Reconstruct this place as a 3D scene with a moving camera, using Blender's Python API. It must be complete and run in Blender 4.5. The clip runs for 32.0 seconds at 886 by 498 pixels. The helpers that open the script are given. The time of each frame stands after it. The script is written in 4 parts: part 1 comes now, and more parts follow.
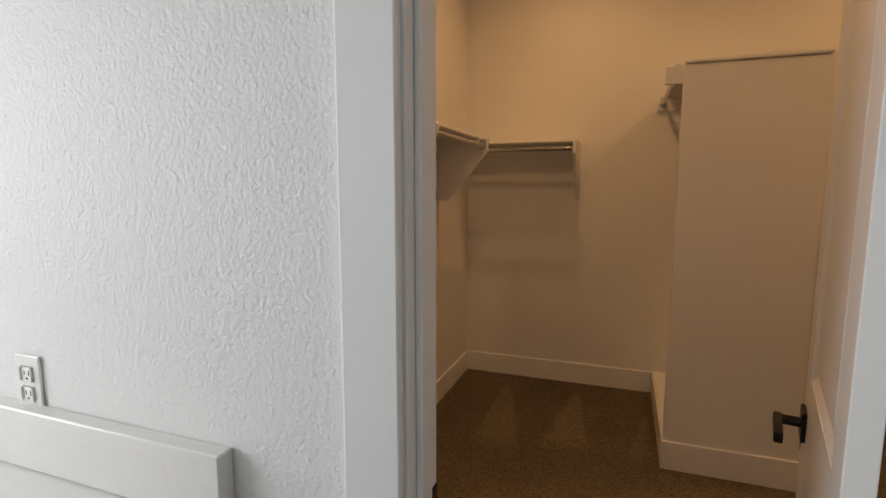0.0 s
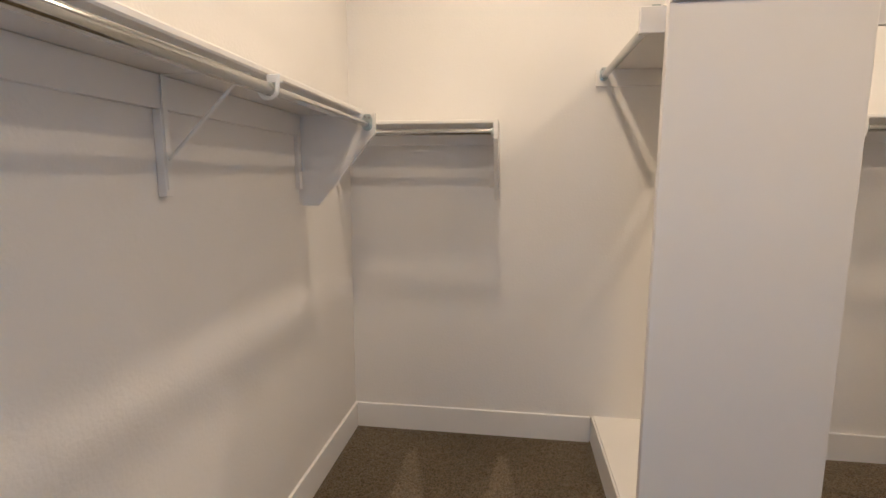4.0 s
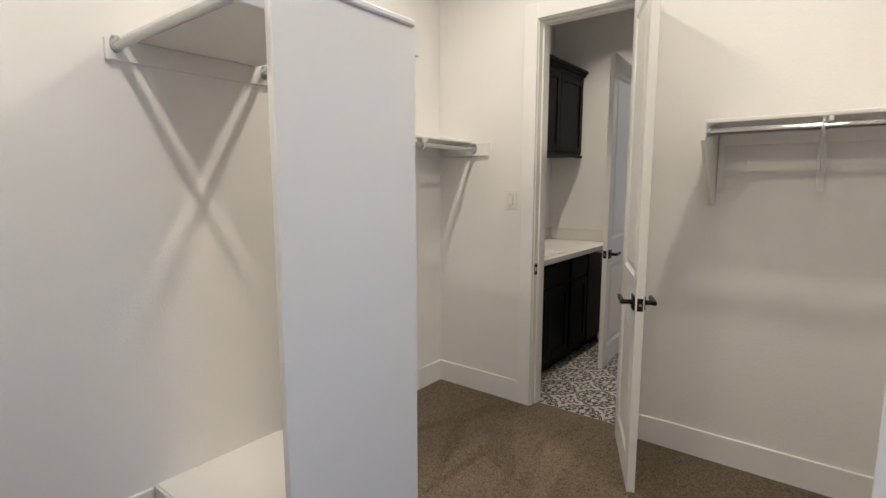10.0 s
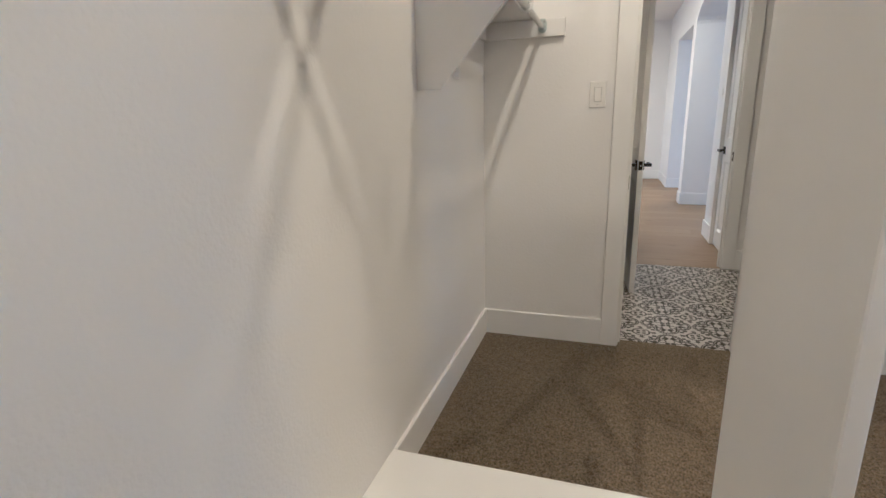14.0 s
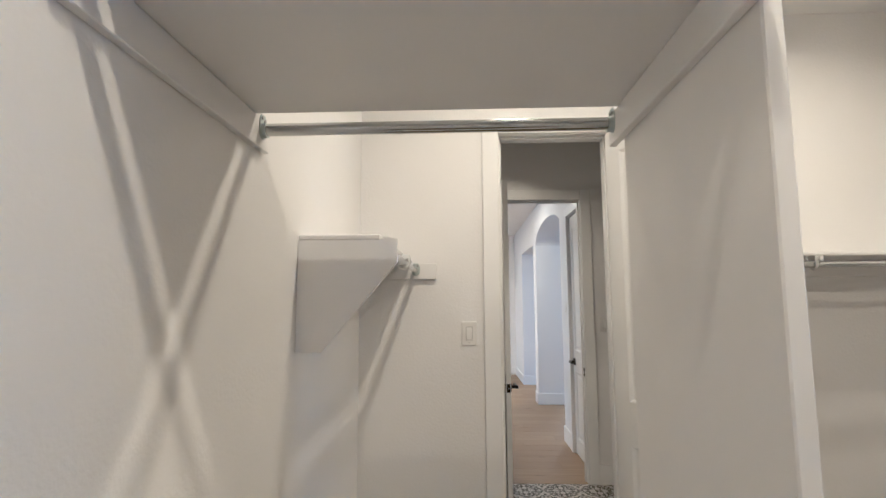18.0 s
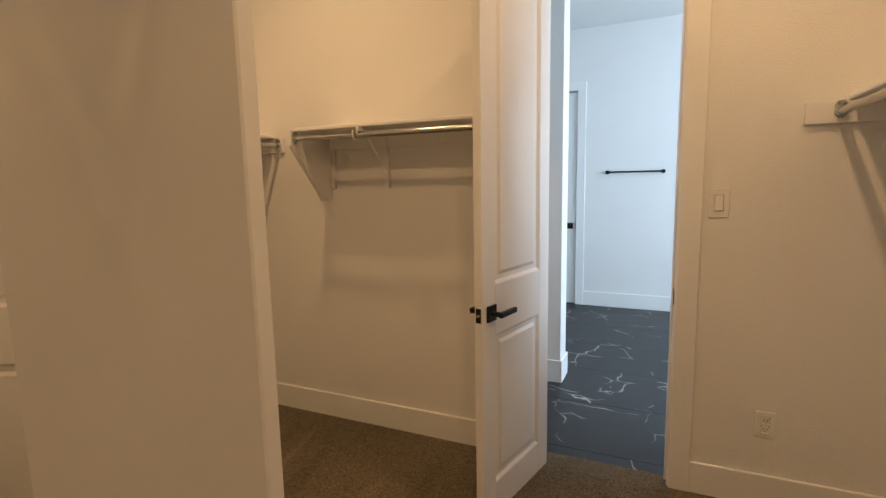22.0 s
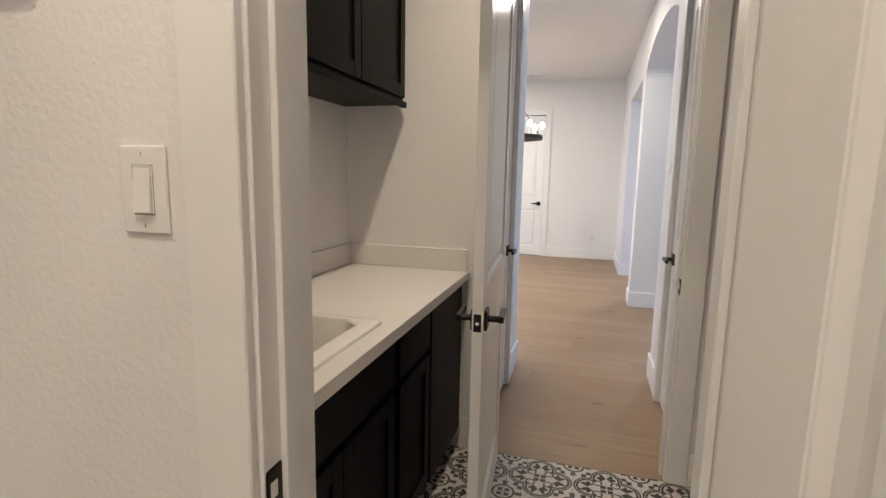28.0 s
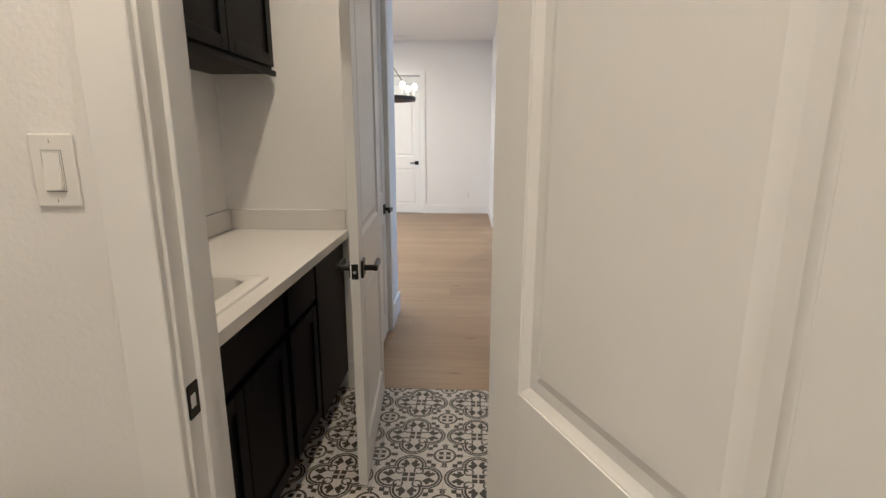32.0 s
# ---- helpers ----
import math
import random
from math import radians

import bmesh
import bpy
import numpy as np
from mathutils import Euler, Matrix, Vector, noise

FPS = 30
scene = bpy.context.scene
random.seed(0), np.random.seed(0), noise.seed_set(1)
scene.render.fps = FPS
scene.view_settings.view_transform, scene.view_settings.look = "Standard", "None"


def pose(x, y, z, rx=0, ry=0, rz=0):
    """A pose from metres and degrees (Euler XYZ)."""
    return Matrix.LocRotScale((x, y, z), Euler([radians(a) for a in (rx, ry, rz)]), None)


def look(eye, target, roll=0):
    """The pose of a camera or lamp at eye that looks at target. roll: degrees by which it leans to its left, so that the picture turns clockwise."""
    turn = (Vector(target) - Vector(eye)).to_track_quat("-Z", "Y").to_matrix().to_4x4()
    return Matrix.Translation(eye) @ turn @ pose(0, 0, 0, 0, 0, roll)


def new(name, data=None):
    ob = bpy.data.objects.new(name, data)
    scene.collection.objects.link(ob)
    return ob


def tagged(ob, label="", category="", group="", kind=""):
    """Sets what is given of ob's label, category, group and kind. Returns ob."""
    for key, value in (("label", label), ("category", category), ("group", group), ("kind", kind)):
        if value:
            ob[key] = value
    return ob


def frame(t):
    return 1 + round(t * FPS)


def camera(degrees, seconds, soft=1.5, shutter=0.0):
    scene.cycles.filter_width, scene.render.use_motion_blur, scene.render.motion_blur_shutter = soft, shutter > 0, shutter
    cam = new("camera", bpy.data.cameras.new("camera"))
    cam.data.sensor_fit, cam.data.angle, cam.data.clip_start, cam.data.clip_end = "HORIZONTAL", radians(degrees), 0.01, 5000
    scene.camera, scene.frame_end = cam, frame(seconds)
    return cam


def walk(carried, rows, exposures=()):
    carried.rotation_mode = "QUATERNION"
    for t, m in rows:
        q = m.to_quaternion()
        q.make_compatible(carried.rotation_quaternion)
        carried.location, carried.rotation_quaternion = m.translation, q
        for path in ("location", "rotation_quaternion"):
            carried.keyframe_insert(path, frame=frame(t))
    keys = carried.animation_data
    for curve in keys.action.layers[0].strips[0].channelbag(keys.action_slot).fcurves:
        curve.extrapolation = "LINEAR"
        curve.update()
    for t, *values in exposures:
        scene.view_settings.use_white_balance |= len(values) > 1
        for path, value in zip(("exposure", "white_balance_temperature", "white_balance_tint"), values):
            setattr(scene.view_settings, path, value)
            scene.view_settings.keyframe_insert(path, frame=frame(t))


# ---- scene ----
cam = camera(83.32, 32.0)
PATH = [
    (0, (0.420, 0.477, 1.429), (-0.258, 2.342, 1.178), 0.05),
    (0.5, (0.463, 0.481, 1.442), (-0.068, 2.388, 1.155), 0.25),
    (1, (0.495, 0.539, 1.459), (0.046, 2.461, 1.134), 0.31),
    (1.5, (0.481, 0.724, 1.444), (0.094, 2.656, 1.102), 0.46),
    (2, (0.461, 0.890, 1.462), (0.096, 2.824, 1.111), 0.44),
    (2.5, (0.455, 1.042, 1.476), (0.080, 2.976, 1.128), 0.64),
    (4.5, (0.085, 1.567, 1.456), (-0.059, 3.543, 1.180), -0.58),
    (5, (-0.060, 1.741, 1.467), (0.073, 3.714, 1.171), -0.31),
    (5.5, (-0.284, 1.795, 1.447), (0.237, 3.708, 1.191), -0.52),
    (6, (-0.290, 1.800, 1.454), (0.535, 3.605, 1.203), -0.56),
    (6.5, (-0.273, 1.822, 1.448), (0.823, 3.476, 1.198), -0.68),
    (7, (-0.238, 1.834, 1.453), (1.060, 3.335, 1.195), -0.66),
    (7.5, (-0.201, 1.855, 1.460), (1.263, 3.192, 1.196), -0.58),
    (8, (-0.182, 1.871, 1.452), (1.410, 3.054, 1.193), -0.55),
    (8.5, (-0.170, 1.891, 1.441), (1.507, 2.951, 1.189), -0.56),
    (9, (-0.171, 1.882, 1.444), (1.536, 2.892, 1.191), -0.38),
    (9.5, (-0.180, 1.869, 1.448), (1.491, 2.938, 1.194), -0.18),
    (10, (-0.160, 1.875, 1.440), (1.405, 3.094, 1.183), 0.02),
    (10.5, (-0.220, 1.930, 1.436), (1.209, 3.303, 1.164), -0.17),
    (11, (-0.195, 2.130, 1.398), (1.109, 3.621, 1.127), -0.12),
    (11.5, (-0.144, 2.403, 1.414), (1.085, 3.954, 1.130), -0.13),
    (12, (-0.103, 2.751, 1.387), (1.167, 4.270, 1.105), -0.38),
    (12.5, (-0.039, 3.106, 1.407), (1.403, 4.456, 1.093), -0.28),
    (13, (-0.008, 3.290, 1.354), (1.597, 4.440, 1.036), -0.78),
    (13.5, (-0.025, 3.400, 1.303), (1.737, 4.265, 0.917), -1.42),
    (14, (-0.068, 3.433, 1.237), (1.772, 4.037, 0.737), -1.39),
    (14.5, (-0.073, 3.425, 1.195), (1.771, 3.846, 0.546), -1.36),
    (16.5, (-0.047, 3.497, 1.505), (1.937, 3.627, 1.296), -0.11),
    (17, (-0.044, 3.505, 1.547), (1.953, 3.613, 1.603), -0.23),
    (17.5, (-0.018, 3.506, 1.554), (1.969, 3.600, 1.761), -0.26),
    (18, (-0.003, 3.520, 1.496), (1.984, 3.599, 1.715), -0.26),
    (18.5, (0.010, 3.537, 1.452), (2.008, 3.592, 1.526), -0.31),
    (19, (0.028, 3.547, 1.448), (2.025, 3.481, 1.366), -0.46),
    (19.5, (0.114, 3.561, 1.452), (2.072, 3.213, 1.241), -0.46),
    (20, (0.187, 3.547, 1.448), (2.030, 2.808, 1.209), -0.74),
    (20.5, (0.226, 3.589, 1.446), (1.843, 2.439, 1.198), -0.85),
    (21, (0.206, 3.575, 1.432), (1.552, 2.118, 1.178), -1.06),
    (21.5, (0.202, 3.606, 1.437), (1.262, 1.931, 1.171), -0.90),
    (22, (0.183, 3.569, 1.433), (1.003, 1.765, 1.167), -1.12),
    (22.5, (0.181, 3.542, 1.424), (0.788, 1.654, 1.163), -1.09),
    (23, (0.164, 3.519, 1.417), (0.643, 1.593, 1.166), -1.11),
    (23.5, (0.146, 3.426, 1.400), (0.612, 1.497, 1.153), -0.98),
    (24, (0.146, 3.298, 1.404), (0.811, 1.426, 1.168), -0.70),
    (24.5, (0.182, 3.158, 1.419), (1.231, 1.471, 1.191), -0.48),
    (25, (0.343, 2.974, 1.383), (1.797, 1.617, 1.170), -0.10),
    (25.5, (0.535, 2.793, 1.376), (2.289, 1.855, 1.171), 0.40),
    (26, (0.764, 2.561, 1.401), (2.711, 2.164, 1.175), 0.00),
    (26.5, (1.043, 2.653, 1.405), (3.025, 2.518, 1.170), 1.67),
    (28.5, (2.344, 2.925, 1.358), (4.187, 3.633, 1.039), 0.43),
    (29, (2.538, 2.931, 1.351), (4.339, 3.726, 0.999), 0.47),
    (29.5, (2.623, 2.936, 1.350), (4.405, 3.761, 0.971), 0.41),
    (30, (2.515, 2.943, 1.374), (4.325, 3.687, 0.963), 0.04),
    (30.5, (2.324, 3.005, 1.377), (4.198, 3.558, 0.948), -0.43),
    (31, (2.188, 3.011, 1.358), (4.105, 3.380, 0.923), -0.85),
    (31.5, (1.958, 2.911, 1.392), (3.903, 3.072, 0.955), -0.81),
    (32, (1.808, 2.801, 1.402), (3.755, 2.895, 0.955), 0.02),
]
EXPOSURES = [
    (0.0, -1.66, 7000, 14), (1.2, -1.46, 7000, 13), (2.2, -0.92, 6900, 13), (3.6, -0.3, 4700, 5), (4.6, -0.14, 3980, 2), (6.0, -0.08, 3790, 1), (8.0, -0.07, 3740, 0),
    (12.0, -0.03, 3780, 0), (19.8, -0.1, 3750, 0), (20.4, -0.4, 4300, 2), (21.2, -0.80, 5600, 5), (22.2, -0.80, 5580, 5), (23.2, -0.72, 5380, 5), (24.9, -0.80, 5700, 5), (25.8, -0.3, 4050, 2),
    (26.5, -0.1, 4000, 2), (28.5, 0.12, 3950, 2), (29.5, 0.22, 3980, 3), (30.3, 0.2, 3980, 3), (31.0, 0.06, 3930, 1), (32.0, 0.05, 3900, 0),
]
walk(cam, [(t, look(eye, target, roll)) for t, eye, target, roll in PATH], EXPOSURES)

# ---- plan ----
XL, XR, YN, YF = -0.690, 2.621, 1.194, 4.067      # closet: side walls, near wall, far wall
YB = 1.083                                        # bathroom face of the near wall
XA, XB = 2.750, 4.373                             # laundry: face at the closet, far wall
CEIL = 3.05
TOP = 2.400                                       # door openings
CARPET = 0.020                                    # top of the pile
BASE = 0.162                                      # baseboard height
LAMP = (1.0, 0.565, 0.24)
HALL_LAMP = (1.0, 0.61, 0.295)
DOOR_LINE = 1.115                                 # where carpet meets bathroom tile
DAY = (0.84, 0.93, 1.0)
ENTRY_DAY = (0.55, 0.81, 1.0)
HALL_CEIL = 2.965
LATCH = 0.910                                     # height of levers, latches and strikes

# ---- world and lights ----
world = bpy.data.worlds.new("world")
scene.world = world
world.use_nodes = True
wt = world.node_tree
sky = wt.nodes.new("ShaderNodeTexSky")
sky.sky_type, sky.sun_disc = "NISHITA", False
sky.sun_elevation, sky.sun_rotation = radians(40), radians(200)
wt.links.new(sky.outputs["Color"], wt.nodes["Background"].inputs["Color"])
wt.nodes["Background"].inputs["Strength"].default_value = 0.1


def area(name, at, to, power, colour, sx, sy=None, disk=False, spread=180):
    data = bpy.data.lights.new(name, "AREA")
    data.energy, data.color, data.size = power, colour, sx
    data.shape = "DISK" if disk else "RECTANGLE"
    data.spread = radians(spread)
    if sy:
        data.size_y = sy
    ob = new(name, data)
    ob.matrix_world = look(at, to)
    return ob


CLOSET_LIGHTS = [(0.095, 1.99), (1.825, 1.99), (0.095, 3.27), (1.825, 3.27)]
for lx, ly in CLOSET_LIGHTS:
    area("downlight_lamp", (lx, ly, CEIL - 0.022), (lx, ly + 0.0001, 0), 17, LAMP, 0.085, disk=True, spread=160)
LAUNDRY_LIGHTS = [(3.58, 3.26)]
for lx, ly in LAUNDRY_LIGHTS:
    area("downlight_lamp", (lx, ly, CEIL - 0.022), (lx, ly + 0.0001, 0), 17, LAMP, 0.085, disk=True, spread=125)
# the last three are unseen fill lamps, added to brighten great room and entry
HALL_LIGHTS = [(6.88, 3.25, 32), (9.4, 5.2, 88), (7.16, 5.2, 72), (9.9, 1.0, 62)]
for lx, ly, watts in HALL_LIGHTS:
    area("downlight_lamp", (lx, ly, HALL_CEIL - 0.022), (lx, ly + 0.0001, 0), watts, HALL_LAMP, 0.13, disk=True)
# daylight standing in the window openings; the windows are assumed, all out of view
area("assumed_bath_window_light", (-2.61, -0.25, 1.7), (0, -0.25, 1.3), 225, DAY, 1.9, 1.5)
area("great_room_window_light", (8.2, 9.21, 1.6), (8.2, 3.0, 1.2), 22, DAY, 4.0, 2.2)
area("entry_window_light", (7.6, -1.61, 1.6), (7.6, 2.5, 1.3), 36, ENTRY_DAY, 2.6, 2.2)

# ---- materials ----


def material(name, colour, rough=0.5, metal=0.0, vary=0.0, scale=8.0, bump=0.0, bscale=200.0, detail=3.0, spec=0.5, bdist=0.002, rvary=0.0):
    m = bpy.data.materials.new(name)
    m.use_nodes = True
    nt = m.node_tree
    b = nt.nodes["Principled BSDF"]
    b.inputs["Base Color"].default_value = (*colour, 1)
    b.inputs["Roughness"].default_value = rough
    b.inputs["Metallic"].default_value = metal
    b.inputs["Specular IOR Level"].default_value = spec
    co = nt.nodes.new("ShaderNodeTexCoord")
    if vary:
        n = nt.nodes.new("ShaderNodeTexNoise")
        n.inputs["Scale"].default_value, n.inputs["Detail"].default_value = scale, 4
        nt.links.new(co.outputs["Object"], n.inputs["Vector"])
        mx = nt.nodes.new("ShaderNodeMix")
        mx.data_type = "RGBA"
        mx.inputs["A"].default_value = (*[c * (1 - vary) for c in colour], 1)
        mx.inputs["B"].default_value = (*[min(1, c * (1 + vary)) for c in colour], 1)
        nt.links.new(n.outputs["Fac"], mx.inputs["Factor"])
        nt.links.new(mx.outputs["Result"], b.inputs["Base Color"])
        if rvary:
            mr = nt.nodes.new("ShaderNodeMapRange")
            mr.inputs["To Min"].default_value, mr.inputs["To Max"].default_value = rough - rvary, rough + rvary
            nt.links.new(n.outputs["Fac"], mr.inputs["Value"])
            nt.links.new(mr.outputs["Result"], b.inputs["Roughness"])
    if bump:
        n2 = nt.nodes.new("ShaderNodeTexNoise")
        n2.inputs["Scale"].default_value, n2.inputs["Detail"].default_value = bscale, detail
        nt.links.new(co.outputs["Object"], n2.inputs["Vector"])
        bp = nt.nodes.new("ShaderNodeBump")
        bp.inputs["Strength"].default_value, bp.inputs["Distance"].default_value = bump, bdist
        nt.links.new(n2.outputs["Fac"], bp.inputs["Height"])
        nt.links.new(bp.outputs["Normal"], b.inputs["Normal"])
    return m


def link_mix(nt, fac, a, bcol):
    mx = nt.nodes.new("ShaderNodeMix")
    mx.data_type = "RGBA"
    for key, v in (("Factor", fac), ("A", a), ("B", bcol)):
        if isinstance(v, (tuple, float, int)):
            mx.inputs[key].default_value = v
        else:
            nt.links.new(v, mx.inputs[key])
    return mx.outputs["Result"]


M_WALL = material("wall_paint", (0.80, 0.79, 0.775), 0.62, vary=0.02, scale=3, bump=0.30, bscale=88, detail=2.2, bdist=0.004)
M_WALL_COARSE = material("coarse_wall_paint", (0.80, 0.79, 0.775), 0.6, vary=0.02, scale=3, bump=0.5, bscale=150, detail=1.5, bdist=0.0042)
M_CEIL = material("ceiling_paint", (0.80, 0.79, 0.775), 0.8, vary=0.02, scale=3, bump=0.3, bscale=70, bdist=0.004)
M_TRIM = material("trim_paint", (0.82, 0.815, 0.80), 0.38, vary=0.015, scale=6, bump=0.04, bscale=40)
M_SHELF = material("shelf_paint", (0.81, 0.80, 0.785), 0.36, vary=0.02, scale=5, bump=0.05, bscale=60)
M_DOOR = material("door_paint", (0.82, 0.815, 0.80), 0.31, vary=0.012, scale=5, bump=0.22, bscale=3.0, bdist=0.0012)


def upright_grain(m, scale):
    """Stretch the bump of a material along z, as in a moulded door skin."""
    nt = m.node_tree
    mp = nt.nodes.new("ShaderNodeMapping")
    mp.inputs["Scale"].default_value = scale
    co = next(n for n in nt.nodes if n.type == "TEX_COORD")
    bump = next(n for n in nt.nodes if n.type == "BUMP")
    noise = bump.inputs["Height"].links[0].from_node
    nt.links.new(co.outputs["Object"], mp.inputs["Vector"])
    nt.links.new(mp.outputs["Vector"], noise.inputs["Vector"])


upright_grain(M_DOOR, (85, 85, 2.2))
M_STEEL = material("galvanised_steel", (0.52, 0.53, 0.525), 0.16, 1.0, vary=0.08, scale=30, rvary=0.04)
M_ZINC = material("zinc_flange", (0.50, 0.55, 0.55), 0.35, 1.0, vary=0.15, scale=60)
M_WHITE_METAL = material("white_enamel", (0.80, 0.80, 0.79), 0.35)
M_BLACK = material("black_metal", (0.012, 0.012, 0.013), 0.38, 0.6, vary=0.2, scale=30)
M_PLASTIC = material("white_plastic", (0.78, 0.77, 0.74), 0.3)
M_CAB = material("dark_cabinet_paint", (0.0024, 0.0024, 0.0026), 0.42, vary=0.25, scale=4, bump=0.03, bscale=120, spec=0.10)
M_QUARTZ = material("white_quartz", (0.74, 0.72, 0.69), 0.22, vary=0.04, scale=90, bump=0.01)
M_SINK = material("sink_composite", (0.76, 0.74, 0.70), 0.25, vary=0.02, scale=20)
M_SEAM = material("plastic_seam", (0.16, 0.155, 0.145), 0.7)
M_DARK = material("dark_gap", (0.01, 0.01, 0.01), 0.8)
M_BRONZE = material("bronze_iron", (0.05, 0.035, 0.025), 0.45, 0.8)
M_SCREW = material("screw_head", (0.35, 0.36, 0.36), 0.4, 1.0)


def emissive(name, colour, strength):
    m = bpy.data.materials.new(name)
    m.use_nodes = True
    b = m.node_tree.nodes["Principled BSDF"]
    b.inputs["Emission Color"].default_value = (*colour, 1)
    b.inputs["Emission Strength"].default_value = strength
    return m


M_LED = emissive("led_disc", LAMP, 12)
M_BULB = emissive("bulb_glow", LAMP, 45)


def carpet_material():
    m = bpy.data.materials.new("carpet_pile")
    m.use_nodes = True
    nt = m.node_tree
    b = nt.nodes["Principled BSDF"]
    b.inputs["Roughness"].default_value = 0.95
    b.inputs["Specular IOR Level"].default_value = 0.1
    b.inputs["Sheen Weight"].default_value = 0.15
    co = nt.nodes.new("ShaderNodeTexCoord")
    fine = nt.nodes.new("ShaderNodeTexNoise")
    fine.inputs["Scale"].default_value, fine.inputs["Detail"].default_value, fine.inputs["Roughness"].default_value = 130, 3, 0.7
    big = nt.nodes.new("ShaderNodeTexNoise")
    big.inputs["Scale"].default_value, big.inputs["Detail"].default_value = 3.2, 3
    tuft = nt.nodes.new("ShaderNodeTexNoise")
    tuft.inputs["Scale"].default_value, tuft.inputs["Detail"].default_value = 38, 2
    for n in (fine, big, tuft):
        nt.links.new(co.outputs["Object"], n.inputs["Vector"])
    ramp = nt.nodes.new("ShaderNodeValToRGB")
    ramp.color_ramp.elements[0].position, ramp.color_ramp.elements[0].color = 0.36, (0.045, 0.034, 0.020, 1)
    ramp.color_ramp.elements[1].position, ramp.color_ramp.elements[1].color = 0.66, (0.348, 0.278, 0.178, 1)
    nt.links.new(fine.outputs["Fac"], ramp.inputs["Fac"])
    # sheen of the vacuumed pile, put into the colour: stored on the mesh, 0 away from the light and 1 towards it,
    # broken up by tufts
    brush_sheen = nt.nodes.new("ShaderNodeAttribute")
    brush_sheen.attribute_name = "pile"
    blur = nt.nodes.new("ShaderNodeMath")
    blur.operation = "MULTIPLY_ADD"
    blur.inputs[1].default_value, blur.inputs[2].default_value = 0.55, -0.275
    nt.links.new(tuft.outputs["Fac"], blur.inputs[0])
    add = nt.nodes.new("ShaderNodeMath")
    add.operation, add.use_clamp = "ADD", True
    nt.links.new(brush_sheen.outputs["Fac"], add.inputs[0])
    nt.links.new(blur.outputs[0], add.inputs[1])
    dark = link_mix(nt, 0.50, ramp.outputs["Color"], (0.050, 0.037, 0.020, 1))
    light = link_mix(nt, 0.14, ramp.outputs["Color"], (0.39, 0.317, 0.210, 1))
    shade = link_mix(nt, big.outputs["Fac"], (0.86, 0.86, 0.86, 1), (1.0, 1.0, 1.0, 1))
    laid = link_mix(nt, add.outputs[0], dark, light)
    mul = nt.nodes.new("ShaderNodeMix")
    mul.data_type, mul.blend_type = "RGBA", "MULTIPLY"
    mul.inputs["Factor"].default_value = 1.0
    nt.links.new(laid, mul.inputs["A"])
    nt.links.new(shade, mul.inputs["B"])
    nt.links.new(mul.outputs["Result"], b.inputs["Base Color"])
    bp = nt.nodes.new("ShaderNodeBump")
    bp.inputs["Strength"].default_value, bp.inputs["Distance"].default_value = 0.9, 0.008
    nt.links.new(fine.outputs["Fac"], bp.inputs["Height"])
    nt.links.new(bp.outputs["Normal"], b.inputs["Normal"])
    return m


M_CARPET = carpet_material()


def marble_material():
    m = bpy.data.materials.new("black_marble_tile")
    m.use_nodes = True
    nt = m.node_tree
    b = nt.nodes["Principled BSDF"]
    b.inputs["Roughness"].default_value = 0.42
    b.inputs["Specular IOR Level"].default_value = 0.28
    co = nt.nodes.new("ShaderNodeTexCoord")
    info = nt.nodes.new("ShaderNodeObjectInfo")
    add = nt.nodes.new("ShaderNodeVectorMath")
    add.operation = "MULTIPLY_ADD"
    nt.links.new(info.outputs["Random"], add.inputs[0])
    add.inputs[1].default_value = (23, 41, 17)
    nt.links.new(co.outputs["Object"], add.inputs[2])
    warp = nt.nodes.new("ShaderNodeTexNoise")
    warp.inputs["Scale"].default_value, warp.inputs["Detail"].default_value = 2.2, 7
    nt.links.new(add.outputs[0], warp.inputs["Vector"])
    mixv = nt.nodes.new("ShaderNodeVectorMath")
    mixv.operation = "MULTIPLY_ADD"
    nt.links.new(warp.outputs["Color"], mixv.inputs[0])
    mixv.inputs[1].default_value = (0.30, 0.30, 0.30)
    nt.links.new(add.outputs[0], mixv.inputs[2])
    vor = nt.nodes.new("ShaderNodeTexVoronoi")
    vor.feature = "DISTANCE_TO_EDGE"
    vor.inputs["Scale"].default_value = 2.3
    nt.links.new(mixv.outputs[0], vor.inputs["Vector"])
    line = nt.nodes.new("ShaderNodeMapRange")
    line.inputs["From Min"].default_value, line.inputs["From Max"].default_value = 0.002, 0.011
    line.inputs["To Min"].default_value, line.inputs["To Max"].default_value = 1.0, 0.0
    nt.links.new(vor.outputs["Distance"], line.inputs["Value"])
    gate = nt.nodes.new("ShaderNodeTexNoise")
    gate.inputs["Scale"].default_value, gate.inputs["Detail"].default_value = 4.5, 2
    nt.links.new(add.outputs[0], gate.inputs["Vector"])
    gr = nt.nodes.new("ShaderNodeMapRange")
    gr.inputs["From Min"].default_value, gr.inputs["From Max"].default_value = 0.49, 0.60
    nt.links.new(gate.outputs["Fac"], gr.inputs["Value"])
    mul = nt.nodes.new("ShaderNodeMath")
    mul.operation = "MULTIPLY"
    nt.links.new(line.outputs["Result"], mul.inputs[0])
    nt.links.new(gr.outputs["Result"], mul.inputs[1])
    base = link_mix(nt, gate.outputs["Fac"], (0.020, 0.020, 0.022, 1), (0.040, 0.040, 0.042, 1))
    nt.links.new(link_mix(nt, mul.outputs[0], base, (0.42, 0.41, 0.40, 1)), b.inputs["Base Color"])
    return m


M_MARBLE = marble_material()


